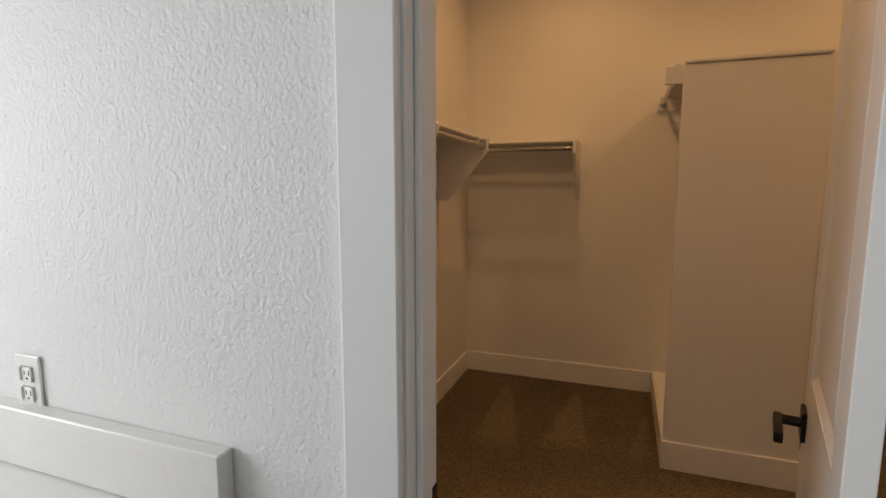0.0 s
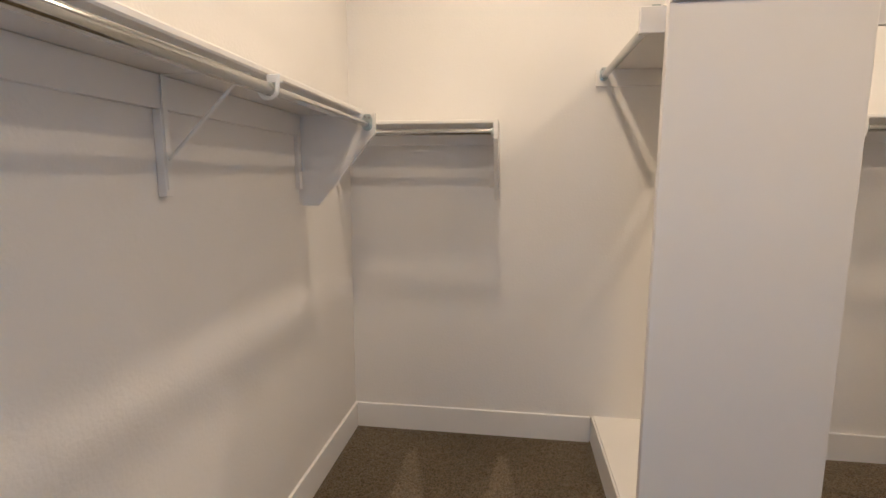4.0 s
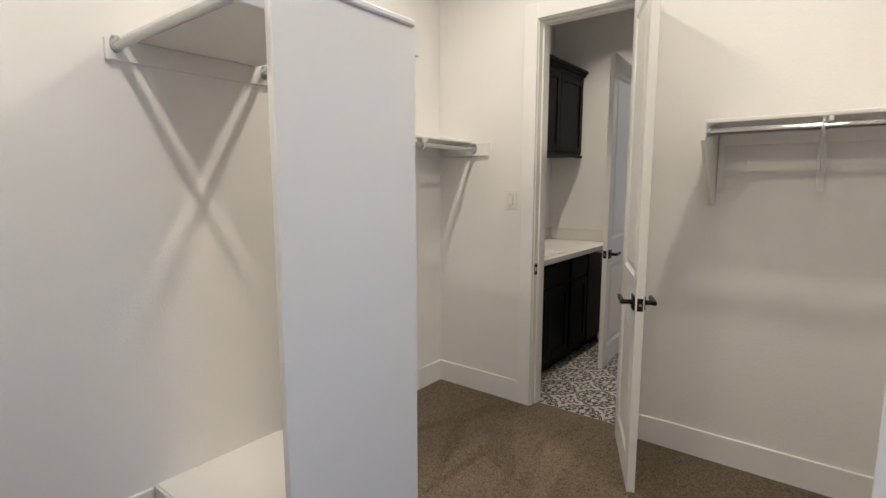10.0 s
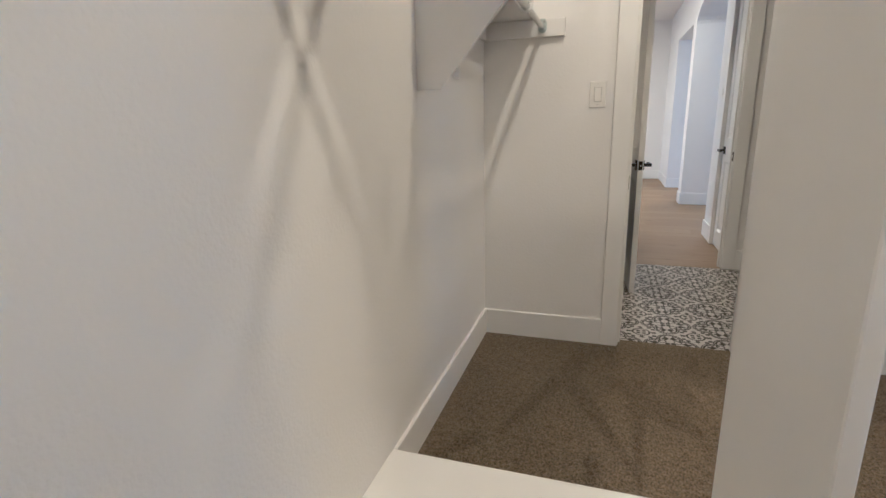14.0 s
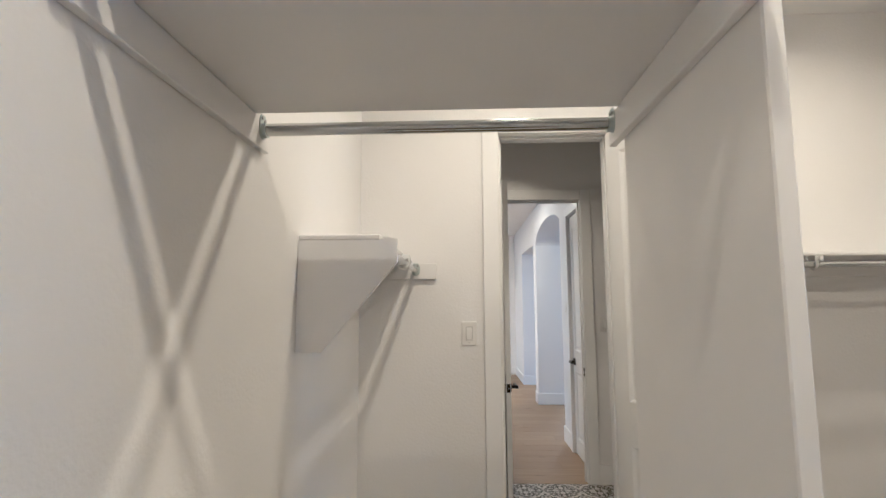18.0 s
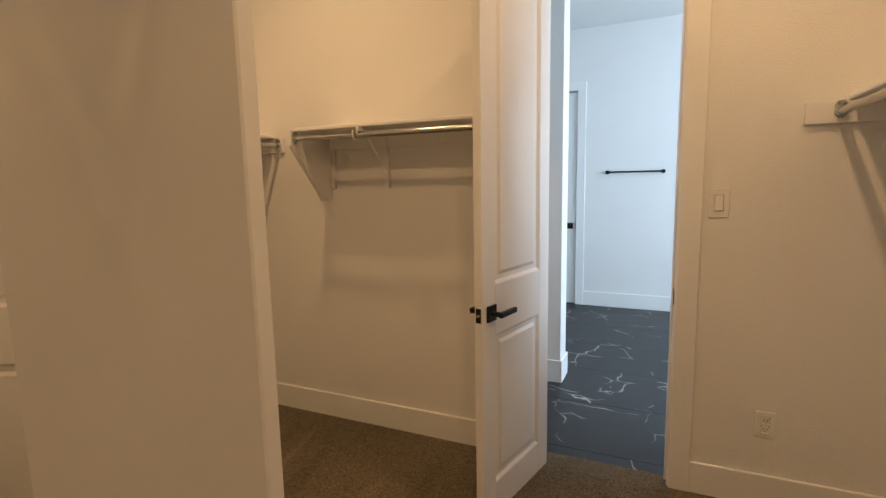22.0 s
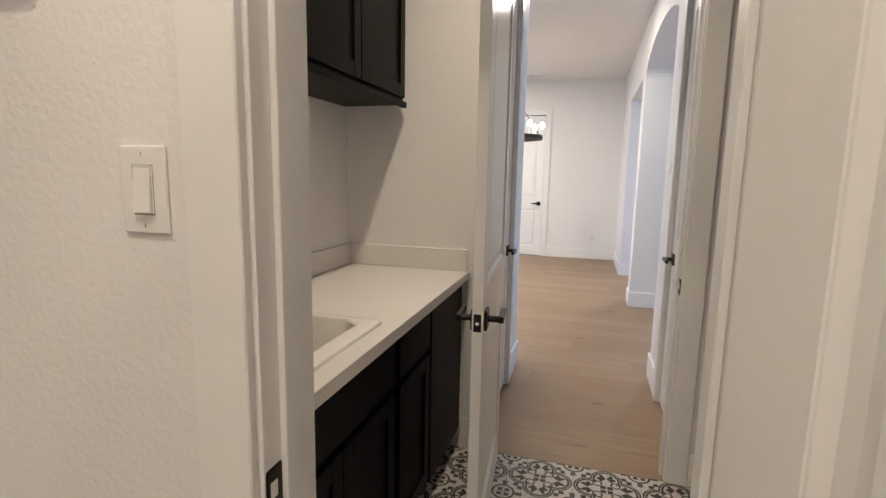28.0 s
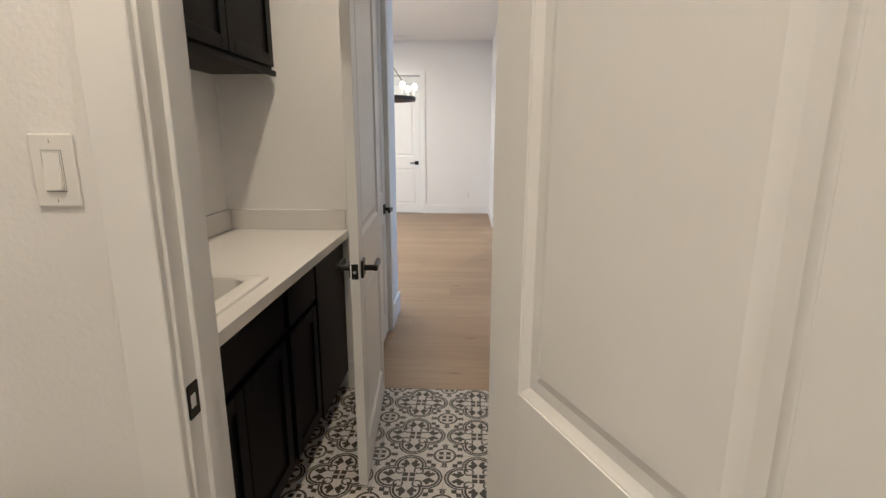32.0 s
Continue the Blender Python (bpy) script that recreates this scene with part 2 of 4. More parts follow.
def wood_material():
    m = bpy.data.materials.new("oak_plank")
    m.use_nodes = True
    nt = m.node_tree
    b = nt.nodes["Principled BSDF"]
    b.inputs["Roughness"].default_value = 0.42
    co = nt.nodes.new("ShaderNodeTexCoord")
    info = nt.nodes.new("ShaderNodeObjectInfo")
    geo = nt.nodes.new("ShaderNodeNewGeometry")
    rnd = nt.nodes.new("ShaderNodeMath")
    rnd.operation = "ADD"
    nt.links.new(info.outputs["Random"], rnd.inputs[0])
    nt.links.new(geo.outputs["Random Per Island"], rnd.inputs[1])
    off = nt.nodes.new("ShaderNodeVectorMath")
    off.operation = "MULTIPLY_ADD"
    nt.links.new(rnd.outputs[0], off.inputs[0])
    off.inputs[1].default_value = (13, 31, 7)
    nt.links.new(co.outputs["Object"], off.inputs[2])
    mp = nt.nodes.new("ShaderNodeMapping")
    mp.inputs["Scale"].default_value = (14, 1.1, 1)
    nt.links.new(off.outputs[0], mp.inputs["Vector"])
    n = nt.nodes.new("ShaderNodeTexNoise")
    n.inputs["Scale"].default_value, n.inputs["Detail"].default_value, n.inputs["Distortion"].default_value = 2.2, 6, 0.6
    nt.links.new(mp.outputs["Vector"], n.inputs["Vector"])
    knot = nt.nodes.new("ShaderNodeTexVoronoi")
    knot.inputs["Scale"].default_value = 2.6
    km = nt.nodes.new("ShaderNodeMapping")
    km.inputs["Scale"].default_value = (1.3, 0.5, 1)
    nt.links.new(off.outputs[0], km.inputs["Vector"])
    nt.links.new(km.outputs["Vector"], knot.inputs["Vector"])
    kr = nt.nodes.new("ShaderNodeMapRange")
    kr.inputs["From Min"].default_value, kr.inputs["From Max"].default_value = 0.03, 0.085
    kr.inputs["To Min"].default_value, kr.inputs["To Max"].default_value = 0.75, 0.0
    nt.links.new(knot.outputs["Distance"], kr.inputs["Value"])
    grain = link_mix(nt, n.outputs["Fac"], (0.170, 0.114, 0.056, 1), (0.370, 0.264, 0.145, 1))
    fr = nt.nodes.new("ShaderNodeMath")
    fr.operation = "FRACT"
    nt.links.new(rnd.outputs[0], fr.inputs[0])
    tone = nt.nodes.new("ShaderNodeMath")
    tone.operation = "MULTIPLY"
    tone.inputs[1].default_value = 0.75
    nt.links.new(fr.outputs[0], tone.inputs[0])
    toned = link_mix(nt, tone.outputs[0], grain, (0.20, 0.130, 0.066, 1))
    nt.links.new(link_mix(nt, kr.outputs["Result"], toned, (0.06, 0.03, 0.015, 1)), b.inputs["Base Color"])
    bp = nt.nodes.new("ShaderNodeBump")
    bp.inputs["Strength"].default_value, bp.inputs["Distance"].default_value = 0.1, 0.002
    nt.links.new(n.outputs["Fac"], bp.inputs["Height"])
    nt.links.new(bp.outputs["Normal"], b.inputs["Normal"])
    return m


M_WOOD = wood_material()


def tile_material(px, py):
    """Cement tile: a four-lobed double ring with leaves, a small ring at the corners."""
    m = bpy.data.materials.new("patterned_cement_tile")
    m.use_nodes = True
    nt = m.node_tree
    b = nt.nodes["Principled BSDF"]
    b.inputs["Specular IOR Level"].default_value = 0.3
    b.inputs["Roughness"].default_value = 0.45
    co = nt.nodes.new("ShaderNodeTexCoord")
    sep = nt.nodes.new("ShaderNodeSeparateXYZ")
    nt.links.new(co.outputs["Object"], sep.inputs[0])

    def op(kind, a, c=None, d=None):
        n = nt.nodes.new("ShaderNodeMath")
        n.operation = kind
        for k, v in enumerate((a, c, d)):
            if v is None:
                continue
            if isinstance(v, (int, float)):
                n.inputs[k].default_value = v
            else:
                nt.links.new(v, n.inputs[k])
        return n.outputs[0]

    # mirrored coordinates, 0 at the tile's middle and 1 at its edge
    u = op("DIVIDE", op("ABSOLUTE", sep.outputs["X"]), px / 2)
    v = op("DIVIDE", op("ABSOLUTE", sep.outputs["Y"]), py / 2)
    hi, lo = op("MAXIMUM", u, v), op("MINIMUM", u, v)

    def dist(a, c, x, y):
        return op("SQRT", op("ADD", op("POWER", op("SUBTRACT", a, x), 2), op("POWER", op("SUBTRACT", c, y), 2)))

    def ring(d, r, w):
        return op("LESS_THAN", op("ABSOLUTE", op("SUBTRACT", d, r)), w)

    def both(a, c):
        return op("MULTIPLY", a, c)

    def either(*a):
        r = a[0]
        for x in a[1:]:
            r = op("MAXIMUM", r, x)
        return r

    lobe = dist(hi, lo, 0.50, 0.0)
    outer = both(ring(lobe, 0.452, 0.026), op("GREATER_THAN", hi, 0.38))
    inner = both(ring(lobe, 0.372, 0.034), op("GREATER_THAN", hi, 0.30))
    # pairs of three-pointed leaves inside each lobe
    leaf_d = op("ADD", op("MULTIPLY", op("ABSOLUTE", op("SUBTRACT", hi, 0.585)), 0.85), op("MULTIPLY", op("ABSOLUTE", op("SUBTRACT", lo, 0.150)), 1.25))
    leaf = op("LESS_THAN", leaf_d, 0.175)
    barb = op("LESS_THAN", op("ADD", op("MULTIPLY", op("ABSOLUTE", op("SUBTRACT", hi, 0.53)), 1.6), op("ABSOLUTE", op("SUBTRACT", lo, 0.165))), 0.145)
    notch = op("LESS_THAN", dist(hi, lo, 0.635, 0.235), 0.042)
    leaf = both(op("MAXIMUM", leaf, barb), op("SUBTRACT", 1.0, notch))
    stem = both(ring(dist(hi, lo, 0.275, 0.265), 0.122, 0.026), op("GREATER_THAN", hi, 0.2))
    squares = both(op("LESS_THAN", hi, 0.185), op("GREATER_THAN", lo, 0.024))
    cu, cv = op("SUBTRACT", 1.0, u), op("SUBTRACT", 1.0, v)
    chi, clo = op("MAXIMUM", cu, cv), op("MINIMUM", cu, cv)
    corner = op("SQRT", op("ADD", op("POWER", cu, 2), op("POWER", cv, 2)))
    small = ring(corner, 0.315, 0.033)
    csq = both(op("LESS_THAN", chi, 0.178), op("GREATER_THAN", clo, 0.040))
    bud = op("LESS_THAN", op("ADD", op("MULTIPLY", op("ABSOLUTE", op("SUBTRACT", chi, 0.43)), 0.5), clo), 0.085)
    bar = both(op("LESS_THAN", op("ABSOLUTE", op("SUBTRACT", chi, 0.52)), 0.018), op("LESS_THAN", clo, 0.11))
    tri = op("LESS_THAN", op("ADD", op("ABSOLUTE", op("SUBTRACT", op("ADD", cu, cv), 0.78)), op("MULTIPLY", op("ABSOLUTE", op("SUBTRACT", op("ABSOLUTE", op("SUBTRACT", cu, cv)), 0.14)), 0.9)), 0.140)
    ink = either(outer, inner, leaf, stem, squares, small, csq, bud, bar, tri)
    joint = op("LESS_THAN", op("MINIMUM", lo, clo), 0.010)
    wear = nt.nodes.new("ShaderNodeTexNoise")
    wear.inputs["Scale"].default_value, wear.inputs["Detail"].default_value = 60, 4
    nt.links.new(co.outputs["Object"], wear.inputs["Vector"])
    paper = link_mix(nt, wear.outputs["Fac"], (0.47, 0.445, 0.405, 1), (0.58, 0.55, 0.505, 1))
    inkcol = link_mix(nt, wear.outputs["Fac"], (0.010, 0.009, 0.008, 1), (0.034, 0.029, 0.027, 1))
    col = link_mix(nt, ink, paper, inkcol)
    nt.links.new(link_mix(nt, op("MULTIPLY", joint, 0.55), col, (0.36, 0.34, 0.32, 1)), b.inputs["Base Color"])
    return m


TPX, TPY = 0.2985, 0.2935
M_TILE = tile_material(TPX, TPY)
M_DARK_GROUT = material("dark_grout", (0.028, 0.028, 0.03), 0.9, vary=0.15, scale=40)
M_GROUT = material("grout", (0.42, 0.40, 0.37), 0.9, vary=0.1, scale=50)

# ---- mesh helpers ----


def box(bm, x0, y0, z0, x1, y1, z1, bevel=0.0, seg=1):
    r = bmesh.ops.create_cube(bm, size=1.0)
    for v in r["verts"]:
        v.co = ((x0 + x1) / 2 + v.co.x * (x1 - x0), (y0 + y1) / 2 + v.co.y * (y1 - y0), (z0 + z1) / 2 + v.co.z * (z1 - z0))
    if bevel:
        es = list({e for v in r["verts"] for e in v.link_edges})
        bmesh.ops.bevel(bm, geom=es, offset=bevel, segments=seg, profile=0.5, affect="EDGES")


def cyl(bm, p0, p1, r0, r1=None, seg=20):
    p0, p1 = Vector(p0), Vector(p1)
    d = p1 - p0
    m = Matrix.Translation((p0 + p1) / 2) @ d.to_track_quat("Z", "Y").to_matrix().to_4x4()
    bmesh.ops.create_cone(bm, cap_ends=True, segments=seg, radius1=r0, radius2=r0 if r1 is None else r1, depth=d.length, matrix=m)


def tube(bm, pts, r, seg=12):
    """A round bar along a line of points."""
    rings = []
    pts = [Vector(p) for p in pts]
    for i, p in enumerate(pts):
        d = (pts[min(i + 1, len(pts) - 1)] - pts[max(i - 1, 0)]).normalized()
        q = d.to_track_quat("Z", "Y")
        rings.append([bm.verts.new(p + q @ Vector((r * math.cos(a), r * math.sin(a), 0))) for a in [2 * math.pi * k / seg for k in range(seg)]])
    for a, b in zip(rings, rings[1:]):
        for k in range(seg):
            bm.faces.new((a[k], a[(k + 1) % seg], b[(k + 1) % seg], b[k]))
    bm.faces.new(rings[0][::-1])
    bm.faces.new(rings[-1])


def prism(bm, pts, origin, ax, ay, az, bevel=0.0):
    """A flat outline pts (a, b), laid along ax and ay from origin, drawn out by az."""
    o, ax, ay, az = Vector(origin), Vector(ax), Vector(ay), Vector(az)
    f = bm.faces.new([bm.verts.new(o + ax * a + ay * b) for a, b in pts])
    r = bmesh.ops.extrude_face_region(bm, geom=[f])
    vs = [g for g in r["geom"] if isinstance(g, bmesh.types.BMVert)]
    for v in vs:
        v.co += az
    bmesh.ops.recalc_face_normals(bm, faces=bm.faces[:])
    if bevel:
        bmesh.ops.bevel(bm, geom=list({e for v in vs for e in v.link_edges} | set(f.edges)), offset=bevel, segments=1, affect="EDGES")


def mesh_of(name, bm, mat, smooth=False):
    me = bpy.data.meshes.new(name)
    bmesh.ops.recalc_face_normals(bm, faces=bm.faces[:])
    bm.to_mesh(me)
    bm.free()
    me.materials.append(mat)
    if smooth:
        me.shade_smooth()
        me.set_sharp_from_angle(angle=radians(40))
    return me


def solid(name, bm, mat, label="", category="", group="", kind="", smooth=False):
    """A top-level thing of one mesh."""
    return tagged(new(name, mesh_of(name, bm, mat, smooth)), label, category, group, kind)


def part(name, bm, mat, parent, label="", smooth=False):
    ob = new(name, mesh_of(name, bm, mat, smooth))
    ob.parent = parent
    return tagged(ob, label)


def thing(name, m=None, label="", category="", group="", kind=""):
    ob = new(name)
    ob.empty_display_size = 0.1
    if m is not None:
        ob.matrix_world = m
    return tagged(ob, label, category, group, kind)


def B():
    return bmesh.new()


def block(name, x0, y0, z0, x1, y1, z1, mat, parent=None, label="", bevel=0.0, **tags):
    bm = B()
    box(bm, x0, y0, z0, x1, y1, z1, bevel)
    if parent is not None:
        return part(name, bm, mat, parent, label)
    return solid(name, bm, mat, label, **tags)


# ---- walls ----


def wall(name, label, lo, hi, holes=(), along="x", z1=CEIL, mat=None):
    """A wall from lo (x, y) to hi (x, y); holes are (from, to, top) along its length."""
    bm = B()
    (x0, y0), (x1, y1) = lo, hi
    a0, a1 = (x0, x1) if along == "x" else (y0, y1)

    def piece(p, q, zb, zt):
        if along == "x":
            box(bm, p, y0, zb, q, y1, zt)
        else:
            box(bm, x0, p, zb, x1, q, zt)
    at = a0
    for h0, h1, zt, *sill in sorted(holes):
        piece(at, h0, -0.02, z1)
        piece(h0, h1, zt, z1)
        if sill:
            piece(h0, h1, -0.02, sill[0])
        at = h1
    piece(at, a1, -0.02, z1)
    return solid(name, bm, mat or M_WALL, label, kind="structure")


JT = 0.018      # jamb board
ENTRY = (0.148, 0.738)
LDOOR = (2.742, 3.318)
HDOOR = (2.490, 3.290)
wall("wall_closet_near", "white orange-peel textured wall with the bathroom doorway", (-2.72, YB), (XB, YN), [(ENTRY[0] - JT, ENTRY[1] + JT, TOP + JT)], mat=M_WALL_COARSE)
wall("wall_closet_left", "white orange-peel textured closet wall", (XL - 0.12, YN), (XL, YF), along="y")
wall("wall_far", "white orange-peel textured wall behind closet and laundry", (XL - 0.12, YF), (XB + 0.122, YF + 0.12))
wall("wall_closet_laundry", "white textured wall with the laundry doorway", (XR, YN), (XA, YF), [(LDOOR[0] - JT, LDOOR[1] + JT, TOP + JT)], along="y")
wall("wall_laundry_hall", "white textured wall between laundry and hall", (XB, YB), (XB + 0.122, YF), [(HDOOR[0] - JT, HDOOR[1] + JT, TOP + JT)], along="y")
# bathroom
wall("wall_bath_far", "white bathroom wall with towel bar", (-2.72, -2.33), (2.52, -2.21), [(1.125, 1.85, TOP + JT)])
wall("wall_bath_left", "white bathroom wall with an assumed window", (-2.72, -2.21), (-2.60, YB), [(-1.2, 0.7, 2.45, 0.95)], along="y")
wall("wall_bath_right", "white bathroom wall", (2.40, -2.21), (2.52, YB), along="y")
wall("wall_bath_stub", "white bathroom partition end", (0.845, -0.054), (2.40, 0.140))
# hall and great room
wall("wall_hall_right", "white hall wall with a closed door", (XB + 0.122, 2.29), (5.69, 2.41), [(4.557, 5.265, TOP + JT)])
wall("wall_hall_left", "white hall wall with a closed door", (XB + 0.122, 3.35), (5.65, 3.47), [(4.67, 5.23, TOP + JT)])
wall("wall_great_room_back", "white wall of the great room", (5.53, 3.47), (5.65, 9.2), along="y")
wall("wall_great_room_far", "white far wall of the great room with a door", (10.84, -1.6), (10.96, 9.2), [(3.627, 4.433, TOP + JT)], along="y")
wall("wall_great_room_side", "white wall of the great room beside its windows", (5.52, 9.2), (10.96, 9.32), [(6.2, 10.2, 2.7, 0.5)])
wall("wall_entry_near", "white wall of the entry", (5.57, -1.6), (5.69, 2.29), along="y")
wall("wall_entry_end", "white wall of the entry with the front window", (5.58, -1.72), (10.96, -1.6), [(6.3, 8.9, 2.7, 0.5)])


def arcade():
    """Wall between entry and great room: an arched opening and a square one between piers."""
    y0, y1 = 2.00, 2.40
    block("wall_arcade_pier", 7.675, y0, -0.02, 7.93, y1, CEIL, M_WALL, label="white pier between the archway and the square opening", kind="structure")
    block("wall_arcade_lintel", 7.93, y0, 2.42, 9.50, y1, CEIL, M_WALL, label="white wall over the square opening", kind="structure")
    block("wall_arcade_end", 9.50, y0, -0.02, 10.84, y1, CEIL, M_WALL, label="white wall beyond the square opening", kind="structure")
    bm = B()
    xa, xb, zs, zc = 5.69, 7.675, 2.38, 2.63
    pts = [(xa, CEIL), (xa, zs)] + [((xa + xb) / 2 - (xb - xa) / 2 * math.cos(math.pi * k / 20), zs + (zc - zs) * math.sin(math.pi * k / 20)) for k in range(1, 20)] + [(xb, zs), (xb, CEIL)]
    prism(bm, pts, (0, y0, 0), (1, 0, 0), (0, 0, 1), (0, y1 - y0, 0))
    solid("wall_arcade_arch", bm, M_WALL, "white wall with a rounded archway", kind="structure")


arcade()


def ceiling(name, x0, y0, x1, y1, z=CEIL):
    block(name, x0, y0, z, x1, y1, CEIL + 0.08, M_CEIL, label="white textured ceiling", kind="structure")


ceiling("ceiling_closet", XL - 0.12, YN, XA, YF + 0.12)
ceiling("ceiling_laundry", XA, YN, XB + 0.122, YF + 0.12)
ceiling("ceiling_bath", -2.72, -2.31, 2.52, YN)
ceiling("ceiling_hall", XB + 0.122, -1.72, 10.96, 9.32, HALL_CEIL)

# ---- floors ----


def carpet():
    """Cut pile: a fine grid of tufts with uneven heights, and broad vacuum marks whose sheen is colour."""
    x0, y0, x1, y1 = XL, DOOR_LINE, XR + 0.075, YF
    step = 0.0065
    nx, ny = int((x1 - x0) / step) + 1, int((y1 - y0) / step) + 1
    gen = np.random.RandomState(3)
    gx, gy = np.meshgrid(np.linspace(x0, x1, nx), np.linspace(y0, y1, ny))
    hz = gen.uniform(-0.0055, 0.0025, (ny, nx))
    edge = (gx < x0 + 0.001) | (gx > x1 - 0.001) | (gy < y0 + 0.001) | (gy > y1 - 0.001)
    jit = np.where(edge, 0, 1)
    vx = gx + jit * gen.uniform(-0.0028, 0.0028, (ny, nx))
    vy = gy + jit * gen.uniform(-0.0028, 0.0028, (ny, nx))
    # the pile is pressed flat along the boards
    wall_gap = np.minimum.reduce([gx - XL, XR - gx, gy - YN, YF - gy])
    in_x, in_y = np.maximum(0.636 - gx, gx - 1.271), 3.066 - gy
    near = (wall_gap < 0.036) | ((in_x < 0.022) & (in_y < 0.022))
    hz = np.where(near, -0.003 + hz * 0.2, hz)
    verts = np.stack([vx, vy, hz + CARPET], -1).reshape(-1, 3)
    k = np.arange(nx * ny).reshape(ny, nx)
    faces = np.stack([k[:-1, :-1], k[:-1, 1:], k[1:, 1:], k[1:, :-1]], -1).reshape(-1, 4)
    # vacuum strokes: wedges (tip, foot, width at the foot, painted sheen value) over a cloudy ground
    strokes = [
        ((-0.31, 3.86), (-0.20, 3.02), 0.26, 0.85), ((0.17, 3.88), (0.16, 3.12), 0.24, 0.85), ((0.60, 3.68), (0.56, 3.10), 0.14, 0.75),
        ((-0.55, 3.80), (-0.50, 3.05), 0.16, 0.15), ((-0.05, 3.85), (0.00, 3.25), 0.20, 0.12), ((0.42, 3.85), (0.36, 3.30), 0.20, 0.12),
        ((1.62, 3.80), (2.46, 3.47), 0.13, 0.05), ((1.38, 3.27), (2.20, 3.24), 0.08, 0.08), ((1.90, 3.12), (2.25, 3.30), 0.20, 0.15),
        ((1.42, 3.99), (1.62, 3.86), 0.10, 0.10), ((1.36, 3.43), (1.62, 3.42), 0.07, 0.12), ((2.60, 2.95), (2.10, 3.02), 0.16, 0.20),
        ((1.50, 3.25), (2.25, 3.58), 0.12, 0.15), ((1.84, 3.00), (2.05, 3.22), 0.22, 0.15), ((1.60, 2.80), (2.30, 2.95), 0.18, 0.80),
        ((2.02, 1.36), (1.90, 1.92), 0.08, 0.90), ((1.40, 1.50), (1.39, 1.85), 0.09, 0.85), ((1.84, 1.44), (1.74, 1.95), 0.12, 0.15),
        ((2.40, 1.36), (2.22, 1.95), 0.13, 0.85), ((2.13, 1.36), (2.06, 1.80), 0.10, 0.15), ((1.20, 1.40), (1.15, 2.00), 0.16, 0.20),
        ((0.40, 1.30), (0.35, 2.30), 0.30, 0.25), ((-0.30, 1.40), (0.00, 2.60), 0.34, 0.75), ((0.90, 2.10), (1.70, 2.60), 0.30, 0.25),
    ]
    # ground value drops towards the far wall, left of the tower
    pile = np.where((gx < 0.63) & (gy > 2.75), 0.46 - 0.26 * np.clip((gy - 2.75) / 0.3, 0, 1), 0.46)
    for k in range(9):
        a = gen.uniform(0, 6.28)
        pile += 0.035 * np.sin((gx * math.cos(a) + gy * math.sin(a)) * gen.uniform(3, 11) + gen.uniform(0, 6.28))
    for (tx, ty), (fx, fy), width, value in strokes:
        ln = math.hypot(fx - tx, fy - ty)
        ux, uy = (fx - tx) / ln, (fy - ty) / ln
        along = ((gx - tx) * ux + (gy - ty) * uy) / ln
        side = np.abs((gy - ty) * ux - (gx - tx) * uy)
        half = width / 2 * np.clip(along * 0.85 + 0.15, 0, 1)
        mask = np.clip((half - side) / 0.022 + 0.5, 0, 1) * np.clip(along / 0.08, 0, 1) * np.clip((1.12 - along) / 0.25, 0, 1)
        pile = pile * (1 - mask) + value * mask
    me = bpy.data.meshes.new("floor_carpet")
    me.from_pydata(verts.tolist(), [], faces.tolist())
    me.materials.append(M_CARPET)
    me.shade_smooth()
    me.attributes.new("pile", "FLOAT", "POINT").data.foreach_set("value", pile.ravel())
    tagged(new("floor_carpet", me), "brown-beige cut pile carpet with vacuum-stroke sheen put into its colour", kind="structure")
    block("subfloor_closet", x0, y0, -0.03, x1, y1, 0.0, M_DARK, label="floor under the carpet", kind="structure")


carpet()
floor_bath = block("floor_bath", -2.72, -2.31, -0.03, 2.52, DOOR_LINE, -0.008, M_DARK_GROUT, label="black marble-look tile bathroom floor", kind="structure")
floor_laundry = block("floor_laundry", XR + 0.075, YN, -0.03, XB, YF, -0.006, M_GROUT, label="black and white patterned cement tile floor", kind="structure")
floor_hall = block("floor_hall", XB, -1.72, -0.03, 10.96, 9.32, -0.008, M_DARK, label="light brown oak plank floor", kind="structure")

# ---- trim ----


def baseboard(name, x0, y0, x1, y1):
    """A board with a small eased top edge."""
    bm = B()
    box(bm, x0, y0, 0.0, x1, y1, BASE, 0.003)
    return solid(name, bm, M_TRIM, "white painted square-edged baseboard", kind="structure")


T = 0.015
CW = 0.088      # casing width
baseboard("baseboard_closet_left", XL, YN, XL + T, YF)
baseboard("baseboard_closet_far", XL + T, YF - T, 0.637, YF)
baseboard("baseboard_closet_far_right", 1.272, YF - T, XR, YF)
baseboard("baseboard_closet_right", XR - T, LDOOR[1] + CW + 0.006, XR, YF - T)
baseboard("baseboard_closet_right_near", XR - T, YN, XR, LDOOR[0] - CW - 0.006)
baseboard("baseboard_closet_near", ENTRY[1] + CW + 0.006, YN, XR - T, YN + T)
baseboard("baseboard_closet_near_left", XL + T, YN, ENTRY[0] - CW - 0.006, YN + T)
baseboard("baseboard_laundry_hall", XB - T, YN, XB, HDOOR[0] - CW - 0.006)
baseboard("baseboard_laundry_hall_left", XB - T, HDOOR[1] + CW + 0.006, XB, 3.455)
baseboard("baseboard_laundry_near", XA, YN, XB - T, YN + T)
baseboard("baseboard_bath_far", -2.6, -2.21, 1.044, -2.195)
baseboard("baseboard_bath_stub_end", 0.830, -0.069, 0.845, 0.155)
